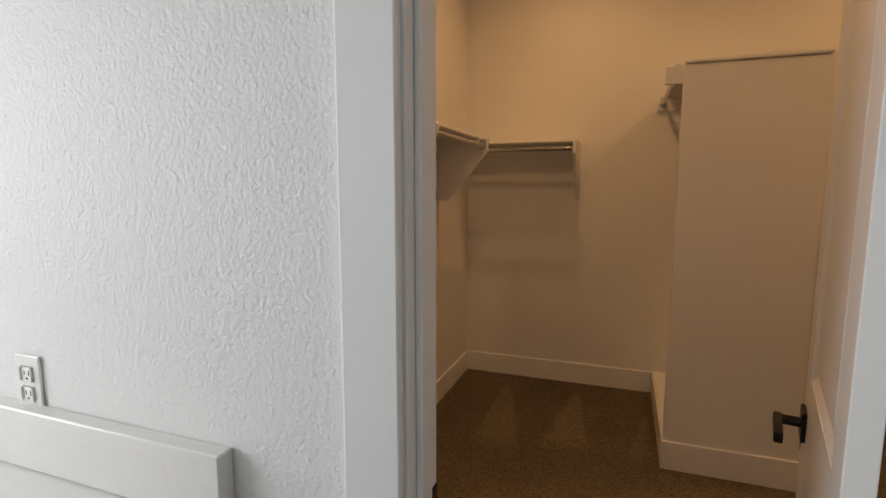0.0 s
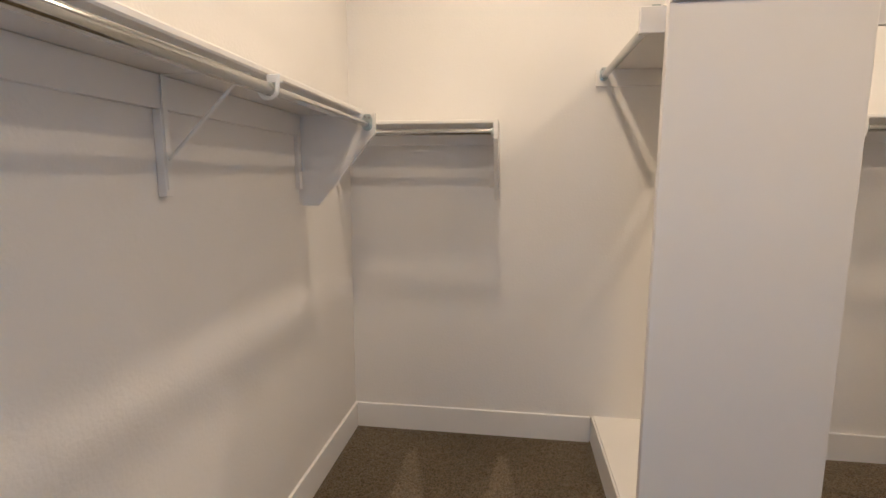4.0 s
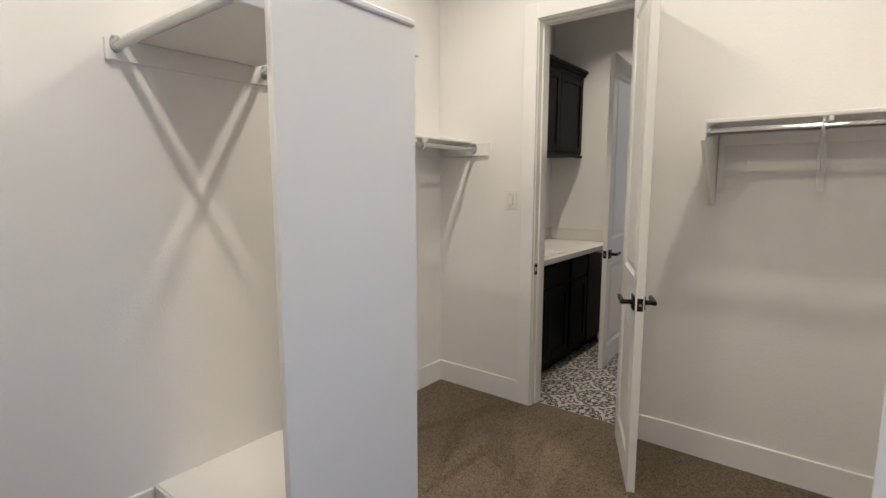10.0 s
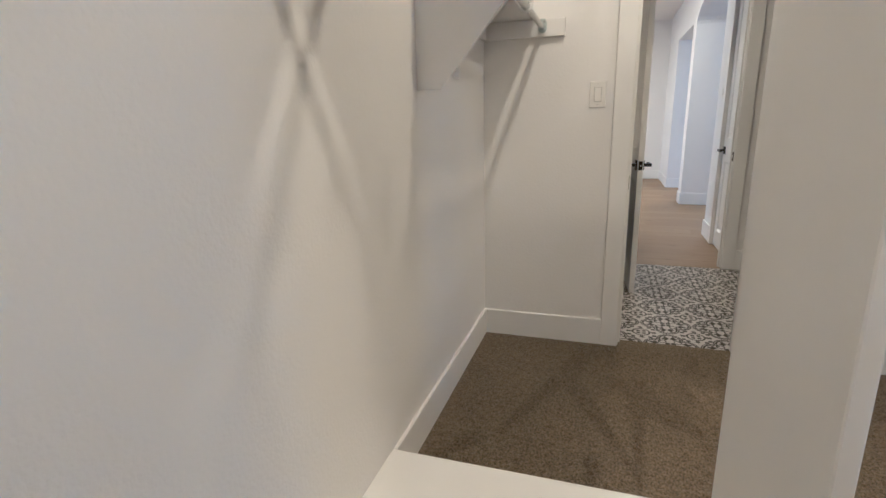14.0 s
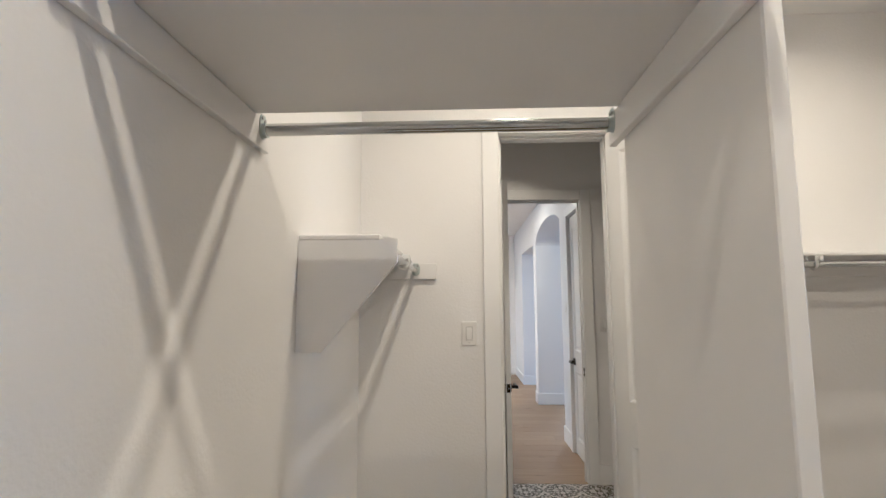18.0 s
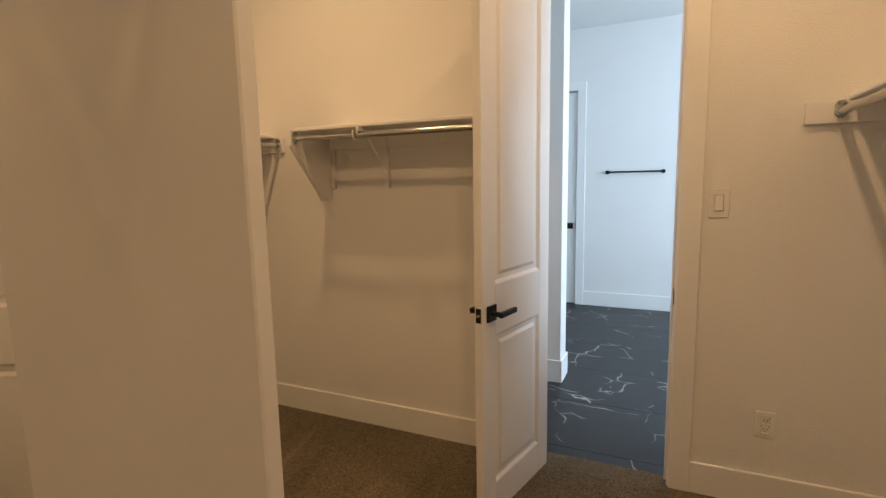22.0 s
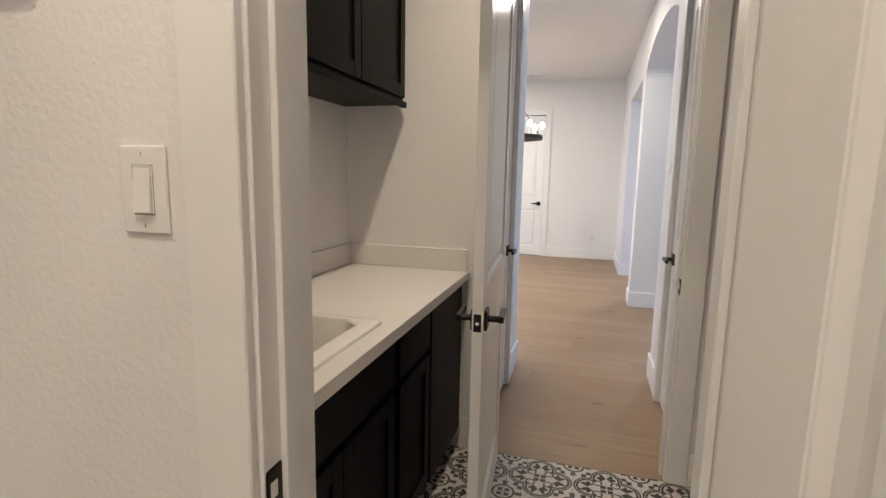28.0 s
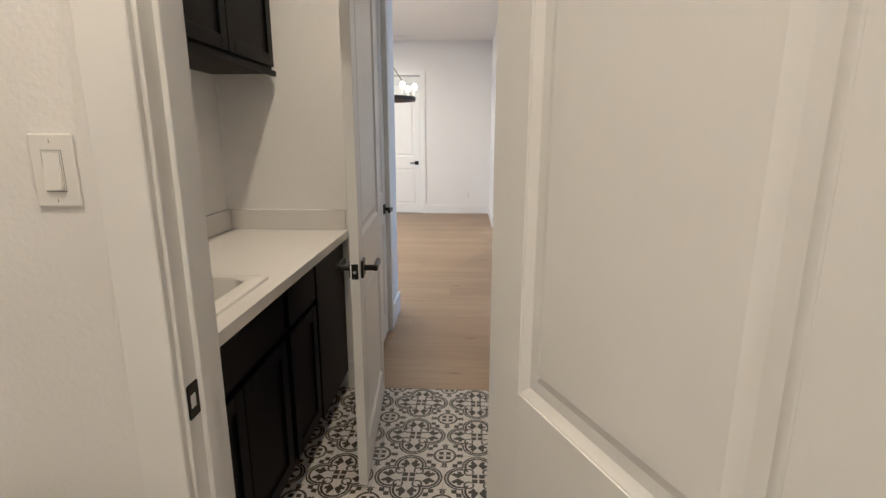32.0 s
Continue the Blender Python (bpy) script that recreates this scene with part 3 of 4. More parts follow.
baseboard("baseboard_bath_stub", 0.845, 0.140, 2.40, 0.155)
baseboard("baseboard_bath_stub_back", 0.845, -0.069, 2.40, -0.054)
baseboard("baseboard_hall_right_end", 5.362, 2.41, 5.69, 2.425)
baseboard("baseboard_hall_right_corner", 5.69, 2.29, 5.705, 2.425)
baseboard("baseboard_hall_left_end", 5.325, 3.335, 5.65, 3.35)
baseboard("baseboard_hall_left_corner", 5.65, 3.335, 5.665, 9.2)
baseboard("baseboard_pier", 7.66, 2.00, 7.675, 2.415)
baseboard("baseboard_pier_front", 7.675, 2.40, 7.93, 2.415)
baseboard("baseboard_pier_far", 9.485, 2.00, 9.50, 2.415)
baseboard("baseboard_pier_far_front", 9.50, 2.40, 10.84, 2.415)
baseboard("baseboard_great_room_far", 10.825, 2.415, 10.84, 3.55)
baseboard("baseboard_great_room_far_left", 10.825, 4.51, 10.84, 9.2)
baseboard("baseboard_bath_near_right", ENTRY[1] + CW + 0.006, YB - T, 2.40, YB)


def casing_frame(name, along, a0, a1, faces, wallspan, label):
    """Jamb lining, stops and casings round a doorway. along: the axis of the wall; faces: the wall faces that carry casing."""
    root = thing(name, label=label, kind="structure")
    w0, w1 = wallspan

    def b(nm, p0, q0, z0, p1, q1, z1, bev=0.002, lab=""):
        bm = B()
        if along == "x":
            box(bm, p0, q0, z0, p1, q1, z1, bev)
        else:
            box(bm, q0, p0, z0, q1, p1, z1, bev)
        part(nm, bm, M_TRIM, root, lab)
    b("jamb", a0 - JT, w0, 0, a0, w1, TOP + JT)
    b("jamb", a1, w0, 0, a1 + JT, w1, TOP + JT)
    b("jamb_head", a0, w0, TOP, a1, w1, TOP + JT)
    return root, b


def casings(b, a0, a1, face, out, r=0.006):
    """Flat square-edged casing on one face; out is +1 or -1."""
    th = 0.018
    q0, q1 = sorted((face, face + out * th))
    b("casing", a0 - r - CW, q0, 0, a0 - r, q1, TOP + r + CW, 0.0025)
    b("casing", a1 + r, q0, 0, a1 + r + CW, q1, TOP + r + CW, 0.0025)
    b("casing_head", a0 - r, q0, TOP + r, a1 + r, q1, TOP + r + CW, 0.0025)


def stops(b, a0, a1, w0, w1):
    b("door_stop", a0, w0, 0, a0 + 0.011, w1, TOP)
    b("door_stop", a1 - 0.011, w0, 0, a1, w1, TOP)
    b("door_stop_head", a0 + 0.011, w0, TOP - 0.011, a1 - 0.011, w1, TOP)


root, b = casing_frame("door_frame_bath", "x", *ENTRY, (), (YB, YN), "white painted doorway trim between bathroom and closet")
casings(b, *ENTRY, YB, -1)
casings(b, *ENTRY, YN, 1)
stops(b, *ENTRY, YN - 0.085, YN - 0.045)
FRAME_BATH = root
root, b = casing_frame("door_frame_laundry", "y", *LDOOR, (), (XR, XA), "white painted doorway trim between closet and laundry")
casings(b, *LDOOR, XR, -1)
casings(b, *LDOOR, XA, 1, 0.003)
stops(b, *LDOOR, XR + 0.042, XR + 0.08)
FRAME_LAUNDRY = root
root, b = casing_frame("door_frame_hall", "y", *HDOOR, (), (XB, XB + 0.122), "white painted doorway trim between laundry and hall")
casings(b, *HDOOR, XB, -1)
casings(b, *HDOOR, XB + 0.122, 1)
stops(b, *HDOOR, XB + 0.042, XB + 0.08)
FRAME_HALL = root
root, b = casing_frame("door_frame_hall_right", "x", 4.575, 5.247, (), (2.29, 2.41), "white trim round a closed hall door")
casings(b, 4.575, 5.247, 2.41, 1)
root, b = casing_frame("door_frame_hall_left", "x", 4.688, 5.212, (), (3.35, 3.47), "white trim round a closed hall door")
casings(b, 4.688, 5.212, 3.35, -1)
root, b = casing_frame("door_frame_great_room", "y", 3.645, 4.415, (), (10.84, 10.96), "white trim round the far door")
casings(b, 3.645, 4.415, 10.84, -1)
root, b = casing_frame("door_frame_bath_far", "x", 1.143, 1.832, (), (-2.33, -2.21), "white trim round the bathroom's far door")
casings(b, 1.143, 1.832, -2.21, 1)


def strike_plate(parent, m):
    bm = B()
    box(bm, -0.0015, -0.016, -0.035, 0.002, 0.022, 0.035, 0.003)
    p = part("strike_plate", bm, M_BLACK, parent, "black strike plate")
    p.matrix_world = m
    bm = B()
    box(bm, 0.0015, -0.008, -0.013, 0.0028, 0.008, 0.013)
    part("latch_hole", bm, M_PLASTIC, p)


strike_plate(FRAME_BATH, pose(ENTRY[0], YN - 0.021, LATCH))
strike_plate(FRAME_LAUNDRY, pose(XR + 0.021, LDOOR[1], LATCH, rz=-90))
strike_plate(FRAME_HALL, pose(XB + 0.021, HDOOR[0], LATCH, rz=90))

def jamb_hinges(parent, m):
    """Fixed leaves of the butt hinges, let into the jamb. Local x out of the jamb, y towards the pin."""
    for z in (0.22, 0.90, 1.575, 2.22):
        bm = B()
        box(bm, 0.0003, -0.022, z - 0.051, 0.0022, 0.019, z + 0.051, 0.0006)
        ob = part("hinge_leaf", bm, M_BLACK, parent, "black hinge leaf")
        ob.matrix_world = m


jamb_hinges(FRAME_BATH, pose(ENTRY[1], YN - 0.019, 0, rz=180) @ Matrix.Diagonal((1, -1, 1, 1)))
jamb_hinges(FRAME_HALL, pose(XB + 0.019, HDOOR[1], 0, rz=-90) @ Matrix.Diagonal((1, -1, 1, 1)))

# ---- doors ----


def lever(parent, side, w, th):
    """Square rose and flat lever on one face; the lever points to the hinge. side: +1 or -1 in y."""
    x, z = w - 0.062, LATCH
    f = side * th / 2
    bm = B()
    box(bm, x - 0.033, min(f, f + side * 0.009), z - 0.033, x + 0.033, max(f, f + side * 0.009), z + 0.033, 0.002)
    rose = part("handle_rose", bm, M_BLACK, parent, "square matte black door rose")
    bm = B()
    cyl(bm, (x, f + side * 0.009, z), (x, f + side * 0.055, z), 0.011)
    box(bm, x - 0.112, min(f + side * 0.043, f + side * 0.060), z - 0.011, x + 0.012, max(f + side * 0.043, f + side * 0.060), z + 0.011, 0.003)
    part("lever", bm, M_BLACK, rose)


def door(name, label, w, m, hinges=True, th=0.036, h=TOP - 0.012, panels=((0.165, 0.815), (1.02, 2.27)), handles=(1, -1), knuckle=1, latch=True, category="door", stile=0.098, latch_stile=0.098):
    """A two-panel door; hinge edge at x 0, latch edge at x w, standing 8 mm clear of the floor."""
    root = thing(name, m, label, category)
    z0 = 0.008
    bm = B()
    t = th / 2
    box(bm, 0, -t, z0, stile, t, h, 0.0015)
    box(bm, w - latch_stile, -t, z0, w, t, h, 0.0015)
    lo = z0
    for p0, p1 in panels:
        box(bm, stile, -t, lo, w - latch_stile, t, p0)
        lo = p1
    box(bm, stile, -t, lo, w - latch_stile, t, h)
    part("door_leaf", bm, M_DOOR, root)
    for p0, p1 in panels:
        bm = B()
        for side in (1, -1):
            # sticking: four sloped strips, then a raised field
            y_in, y_field = side * (t - 0.010), side * (t - 0.004)
            loops = []
            for d, y in ((-0.004, side * (t - 0.0016)), (0.003, side * (t - 0.0021)), (0.016, y_in), (0.034, y_in), (0.050, y_field)):
                loops.append([bm.verts.new((x, y, z)) for x, z in ((stile + d, p0 + d), (w - latch_stile - d, p0 + d), (w - latch_stile - d, p1 - d), (stile + d, p1 - d))])
            for a, c in zip(loops, loops[1:]):
                for k in range(4):
                    bm.faces.new((a[k], a[(k + 1) % 4], c[(k + 1) % 4], c[k]))
            bm.faces.new(loops[-1])
        part("door_panel", bm, M_DOOR, root)
    for side in handles:
        lever(root, side, w, th)
    if latch:
        bm = B()
        box(bm, w - 0.001, -0.0125, LATCH - 0.029, w + 0.0015, 0.0125, LATCH + 0.029, 0.0008)
        plate = part("latch_plate", bm, M_BLACK, root, "black latch plate")
        bm = B()
        cyl(bm, (w + 0.001, 0, LATCH), (w + 0.009, 0, LATCH), 0.0085, 0.006, 16)
        part("latch_bolt", bm, M_STEEL, plate)
    if hinges:
        for z in (0.22, 0.90, 1.575, 2.22):
            bm = B()
            # rounded leaf let into the door's edge
            y_pin, y_far, rc = knuckle * (t + 0.006), -knuckle * 0.013, 0.012
            pts = [(y_pin, -0.051), (y_pin, 0.051)] + [(y_far + knuckle * rc * (1 - math.sin(a)), 0.051 - rc + rc * math.cos(a)) for a in [math.pi / 2 * k / 5 for k in range(6)]]
            pts += [(y_far + knuckle * rc * (1 - math.cos(a)), -0.051 + rc - rc * math.sin(a)) for a in [math.pi / 2 * k / 5 for k in range(6)]]
            prism(bm, pts, (-0.0024, 0, z), (0, 1, 0), (0, 0, 1), (0.0022, 0, 0))
            hinge = part("hinge", bm, M_BLACK, root, "black butt hinge")
            # barrel turned in one piece, with grooves between its knuckles and a pin head
            prof = [(0.0, -0.0515)]
            for k in range(5):
                prof += [(0.0068, -0.051 + k * 0.0205), (0.0068, -0.032 + k * 0.0205), (0.0058, -0.0315 + k * 0.0205), (0.0058, -0.0310 + k * 0.0205)]
            prof += [(0.0082, 0.0520), (0.0085, 0.0545), (0.0060, 0.0580), (0.0, 0.0585)]
            bm = B()
            rings = [[bm.verts.new((-0.005 + max(rr, 0.0003) * math.cos(2 * math.pi * k / 14), y_pin + max(rr, 0.0003) * math.sin(2 * math.pi * k / 14), z + zz)) for k in range(14)] for rr, zz in prof]
            for a, c in zip(rings, rings[1:]):
                for k in range(14):
                    bm.faces.new((a[k], a[(k + 1) % 14], c[(k + 1) % 14], c[k]))
            part("hinge_barrel", bm, M_BLACK, hinge, smooth=True)
            for dz, dy in ((-0.036, -0.003), (0.0, -0.008), (0.036, -0.003)):
                bm = B()
                cyl(bm, (-0.0022, knuckle * (dy + 0.006), z + dz), (-0.0036, knuckle * (dy + 0.006), z + dz), 0.0046, 0.0040, 12)
                screw = part("screw", bm, M_BLACK, hinge)
    return root


def angle_to(p, q):
    return math.degrees(math.atan2(q[1] - p[1], q[0] - p[0]))


door("door_bath", "white two-panel door, open, with black lever handle", 0.588, pose(0.716, 1.212, 0, rz=angle_to((0.716, 1.212), (0.848, 1.790))), knuckle=-1)
door("door_laundry", "white two-panel door standing wide open into the closet", 0.570, pose(2.596, 2.744, 0, rz=angle_to((2.596, 2.744), (2.080, 2.512))), knuckle=1, latch_stile=0.085)
door("door_hall", "white two-panel door standing open into the laundry", 0.786, pose(4.340, 3.268, 0, rz=angle_to((4.340, 3.268), (3.560, 3.210))), knuckle=-1)
hall_door = door("door_hall_right", "closed white two-panel door in the hall", 0.666, pose(4.578, 2.378, 0), hinges=False, handles=(1,), latch=False)
bm = B()
cyl(bm, (0.292, 0.0125, 1.638), (0.292, 0.0165, 1.638), 0.0085, 0.0075, 20)
part("door_viewer", bm, M_BLACK, hall_door, "black peephole", smooth=True)
door("door_hall_left", "closed white two-panel door in the hall", 0.518, pose(4.691, 3.382, 0), hinges=False, handles=(-1,), latch=False)
door("door_great_room", "closed white two-panel door in the far wall", 0.764, pose(10.872, 4.412, 0, rz=-90), hinges=False, handles=(-1,), latch=False)
door("door_bath_far", "closed white two-panel bathroom door", 0.683, pose(1.829, -2.242, 0, rz=180), hinges=False, handles=(-1,), latch=False)

# ---- closet shelves ----
SH_TOP, SH_TH, SH_D, ROD_D, ROD_Z = 1.727, 0.019, 0.276, 0.300, 1.667


def flange(parent, m):
    """Rod socket: a rounded plate with two screws above and a cup below. Local z points away from the board, y up."""
    bm = B()
    pts = [(-0.021, -0.004), (-0.021, 0.022), (-0.012, 0.040), (0.012, 0.040), (0.021, 0.022), (0.021, -0.004)] + [(0.021 * math.cos(a), -0.004 + 0.021 * math.sin(a)) for a in [-math.pi * k / 8 for k in range(1, 8)]]
    prism(bm, pts, (0, 0, 0), (1, 0, 0), (0, 1, 0), (0, 0, 0.003))
    cyl(bm, (0, -0.002, 0.002), (0, -0.002, 0.014), 0.0195, seg=24)
    ob = part("rod_socket", bm, M_ZINC, parent, "zinc rod socket", smooth=True)
    ob.matrix_world = m
    for x, y in ((-0.009, 0.030), (0.009, 0.026)):
        bm = B()
        cyl(bm, (x, y, 0.003), (x, y, 0.0055), 0.0048, seg=10)
        part("screw", bm, M_SCREW, ob)


def bracket(parent, to_world, s):
    """White steel shelf bracket at s along the wall: wall strap, arm under the shelf, brace and rod hook."""
    def P(u, v, w):
        return to_world @ Vector((u, v, w))
    zt = SH_TOP - SH_TH
    bm = B()
    box_local(bm, to_world, s - 0.014, 0.0005, 1.408, s + 0.014, 0.0245, zt - 0.0845, 0.002)
    part("bracket_block", bm, M_SHELF, parent)
    bm = B()
    # steel angle: upright against the block, arm under the shelf, flat diagonal brace
    box_local(bm, to_world, s - 0.009, 0.025, 1.425, s + 0.009, 0.0275, zt, 0.0006)
    box_local(bm, to_world, s - 0.009, 0.028, zt - 0.0035, s + 0.009, 0.266, zt - 0.0005)
    tube(bm, [P(s, 0.026, 1.500), P(s, 0.036, 1.508), P(s, 0.225, 1.690), P(s, 0.245, zt - 0.003)], 0.0048, 8)
    ob = part("shelf_bracket", bm, M_WHITE_METAL, parent, "white enamelled steel shelf bracket", smooth=True)
    bm = B()
    pts = [P(s, ROD_D - 0.021 - 0.03, zt - 0.003)] + [P(s, ROD_D + 0.023 * math.cos(a), ROD_Z + 0.023 * math.sin(a)) for a in [math.pi + math.pi * k / 10 for k in range(0, 11)]] + [P(s, ROD_D + 0.024, ROD_Z + 0.022)]
    tube(bm, pts, 0.0055, 8)
    box_local(bm, to_world, s - 0.032, ROD_D - 0.012, ROD_Z + 0.016, s - 0.014, ROD_D + 0.024, ROD_Z + 0.038, 0.003)
    part("rod_hook", bm, M_WHITE_METAL, ob)


def box_local(bm, m, x0, y0, z0, x1, y1, z1, bevel=0.0):
    n = len(bm.verts)
    box(bm, x0, y0, z0, x1, y1, z1, bevel)
    bm.verts.ensure_lookup_table()
    for v in bm.verts[n:]:
        v.co = m @ v.co


def shelf_unit(name, label, m, length, brackets, start_panel, end_panel, cleat=0.41, strips=(), joint=None):
    """A wall shelf with rod. m: u runs along the wall from 0 to length, v away from it. A panel or a cleat closes each end."""
    root = thing(name, m, label, "closet shelf", "white closet shelves")
    R = m.to_3x3()
    zt = SH_TOP - SH_TH

    def pb(nm, x0, y0, z0, x1, y1, z1, mat, bevel=0.002, lab=""):
        bm = B()
        box(bm, x0, y0, z0, x1, y1, z1, bevel)
        return part(nm, bm, mat, root, lab)
    pb("shelf_board", 0.001, 0.001, zt, length - 0.001, SH_D, SH_TOP, M_SHELF, 0.004)
    pb("back_cleat", 0.02, 0.0005, zt - 0.084, length - 0.02, 0.018, zt - 0.0005, M_SHELF)
    for u0, sgn, panel in ((0.0, 1, start_panel), (length, -1, end_panel)):
        if panel:
            bm = B()
            pts = [(0.0005, 1.340), (0.085, 1.340), (0.331, 1.633), (0.331, 1.712), (SH_D, 1.712), (SH_D, zt - 0.0005), (0.0005, zt - 0.0005)]
            prism(bm, pts, (u0 - (0 if sgn > 0 else 0.019), 0, 0), (0, 1, 0), (0, 0, 1), (0.019, 0, 0))
            part("end_panel", bm, M_SHELF, root)
            at = u0 + sgn * 0.0195
        else:
            a, c = sorted((u0 + sgn * 0.0005, u0 + sgn * 0.019))
            pb("end_cleat", a, 0.0005, zt - 0.084, c, cleat, zt - 0.0005, M_SHELF)
            at = u0 + sgn * 0.0195
        z = Vector((sgn, 0, 0))
        f = Matrix.Translation((at, ROD_D, ROD_Z)) @ Matrix((Vector((0, sgn, 0)), Vector((0, 0, 1)), z)).transposed().to_4x4()
        flange(root, m @ f)
    # telescoping rod: a wide tube on one side of the joint and a slim one drawn out of it
    spans = [(0.024, length - 0.024, 0.0155)]
    if joint:
        j = abs(joint)
        spans = [(0.024, j, 0.0155), (j, length - 0.024, 0.0128)] if joint > 0 else [(0.024, j, 0.0128), (j, length - 0.024, 0.0155)]
    for u0, u1, r in spans:
        bm = B()
        cyl(bm, (u0, ROD_D, ROD_Z), (u1, ROD_D, ROD_Z), r, seg=28)
        part("hanging_rod", bm, M_STEEL, root, "polished steel hanging rod", smooth=True)
    for sp in strips:
        pb("wall_strip", sp - 0.0135, 0.0005, 1.408, sp + 0.0135, 0.019, zt - 0.0845, M_SHELF)
    for sb in brackets:
        bracket(root, Matrix.Identity(4), sb)
    return root



shelf_unit("closet_shelf", "long white closet shelf with a polished steel hanging rod", pose(XL, 3.412, 0, rz=-90), 3.412 - YN, (0.842, 1.67), True, False, strips=(0.036,), joint=-0.82)
shelf_unit("closet_shelf", "short white closet shelf with steel rod in the corner", pose(0.120, YF, 0, rz=180), 0.120 - XL, (), True, False, strips=(0.036,))
shelf_unit("closet_shelf", "white closet shelf with steel rod beside the laundry door", pose(XR, YF, 0, rz=180), XR - 1.62, (0.55,), False, True, strips=(XR - 1.62 - 0.036,), joint=-0.53)
shelf_unit("closet_shelf", "white closet shelf with steel rod on the laundry wall", pose(XR, YN, 0, rz=90), 2.352 - YN, (0.732,), False, True, cleat=0.34, strips=(2.352 - YN - 0.036,), joint=-0.715)
shelf_unit("closet_shelf", "white closet shelf with steel rod behind the bathroom door", pose(0.935, YN, 0), 1.972 - 0.935, (0.644,), True, True, strips=(1.972 - 0.935 - 0.036,), joint=0.66)

# ---- double hanging tower ----
tower = thing("hanging_tower", None, "white double-sided hanging tower with platform, end panel and two steel rods", "closet unit")
PX0, PX1, PY = 0.650, 1.230, 3.082
block("end_panel", PX0, PY, 0.0, PX1, PY + 0.030, 1.985, M_SHELF, tower, bevel=0.003)
block("top_shelf", PX0 + 0.004, PY - 0.014, 1.9855, PX1 - 0.012, YF - 0.001, 2.006, M_SHELF, tower, bevel=0.004)
block("platform", PX0 + 0.005, PY + 0.0305, 0.0, 1.256, YF - 0.001, 0.166, M_SHELF, tower, bevel=0.003)
block("base_trim", PX0 - 0.006, PY - 0.016, 0.0, PX1 + 0.028, PY - 0.0005, BASE, M_TRIM, tower, bevel=0.003)
block("base_trim", PX0 - 0.0055, PY, 0.0, PX0 + 0.0045, YF - 0.001, BASE, M_TRIM, tower, bevel=0.003)
block("base_trim", 1.2565, PY, 0.0, 1.271, YF - 0.001, BASE, M_TRIM, tower, bevel=0.003)
block("wall_cleat", 0.590, YF - 0.020, 1.905, 1.302, YF - 0.0005, 1.985, M_SHELF, tower, bevel=0.002)
block("panel_cleat", 0.575, PY + 0.0305, 1.905, 1.290, PY + 0.0495, 1.985, M_SHELF, tower, bevel=0.002)
for rx in (0.626, 1.252):
    bm = B()
    cyl(bm, (rx, PY + 0.054, 1.955), (rx, YF - 0.025, 1.955), 0.0165, seg=28)
    part("hanging_rod", bm, M_STEEL, tower, "polished steel hanging rod", smooth=True)
    flange(tower, Matrix.Translation((rx, YF - 0.020, 1.955)) @ Matrix((Vector((1, 0, 0)), Vector((0, 0, 1)), Vector((0, -1, 0)))).transposed().to_4x4())
    flange(tower, Matrix.Translation((rx, PY + 0.0495, 1.955)) @ Matrix((Vector((-1, 0, 0)), Vector((0, 0, 1)), Vector((0, 1, 0)))).transposed().to_4x4())

# ---- switches and outlets ----


def wall_switch(m, gangs=1, label="white rocker light switch on a white plate"):
    """Local y points out of the wall, x along it."""
    root = thing("light_switch", m, label, "light switch")
    w = 0.039 + 0.023 * (gangs - 1)
    bm = B()
    box(bm, -w, 0, -0.061, w, 0.006, 0.061, 0.003, 2)
    part("cover_plate", bm, M_PLASTIC, root)
    for g in range(gangs):
        x = (g - (gangs - 1) / 2) * 0.046
        bm = B()
        box(bm, x - 0.0178, 0.0055, -0.0345, x + 0.0178, 0.0063, 0.0345)
        part("seam", bm, M_SEAM, root)
        bm = B()
        box(bm, x - 0.0168, 0.0055, -0.0335, x + 0.0168, 0.0072, 0.0335, 0.001)
        fr = part("rocker_frame", bm, M_PLASTIC, root)
        bm = B()
        box(bm, x - 0.0152, 0.0070, -0.0318, x + 0.0152, 0.0074, 0.0318)
        part("seam", bm, M_SEAM, fr)
        bm = B()
        prism(bm, [(0.006, -0.031), (0.0125, -0.031), (0.0078, 0.031), (0.006, 0.031)], (x - 0.0145, 0, 0), (0, 1, 0), (0, 0, 1), (0.029, 0, 0))
        part("rocker", bm, M_PLASTIC, fr)
    for z in (-0.049, 0.049):
        for g in range(gangs):
            x = (g - (gangs - 1) / 2) * 0.046
            bm = B()
            cyl(bm, (x, 0.006, z), (x, 0.0068, z), 0.0032, seg=10)
            screw = part("screw", bm, M_PLASTIC, root)
            block("screw_slot", x - 0.0005, 0.0067, z - 0.003, x + 0.0005, 0.0070, z + 0.003, M_DARK, screw)
    return root


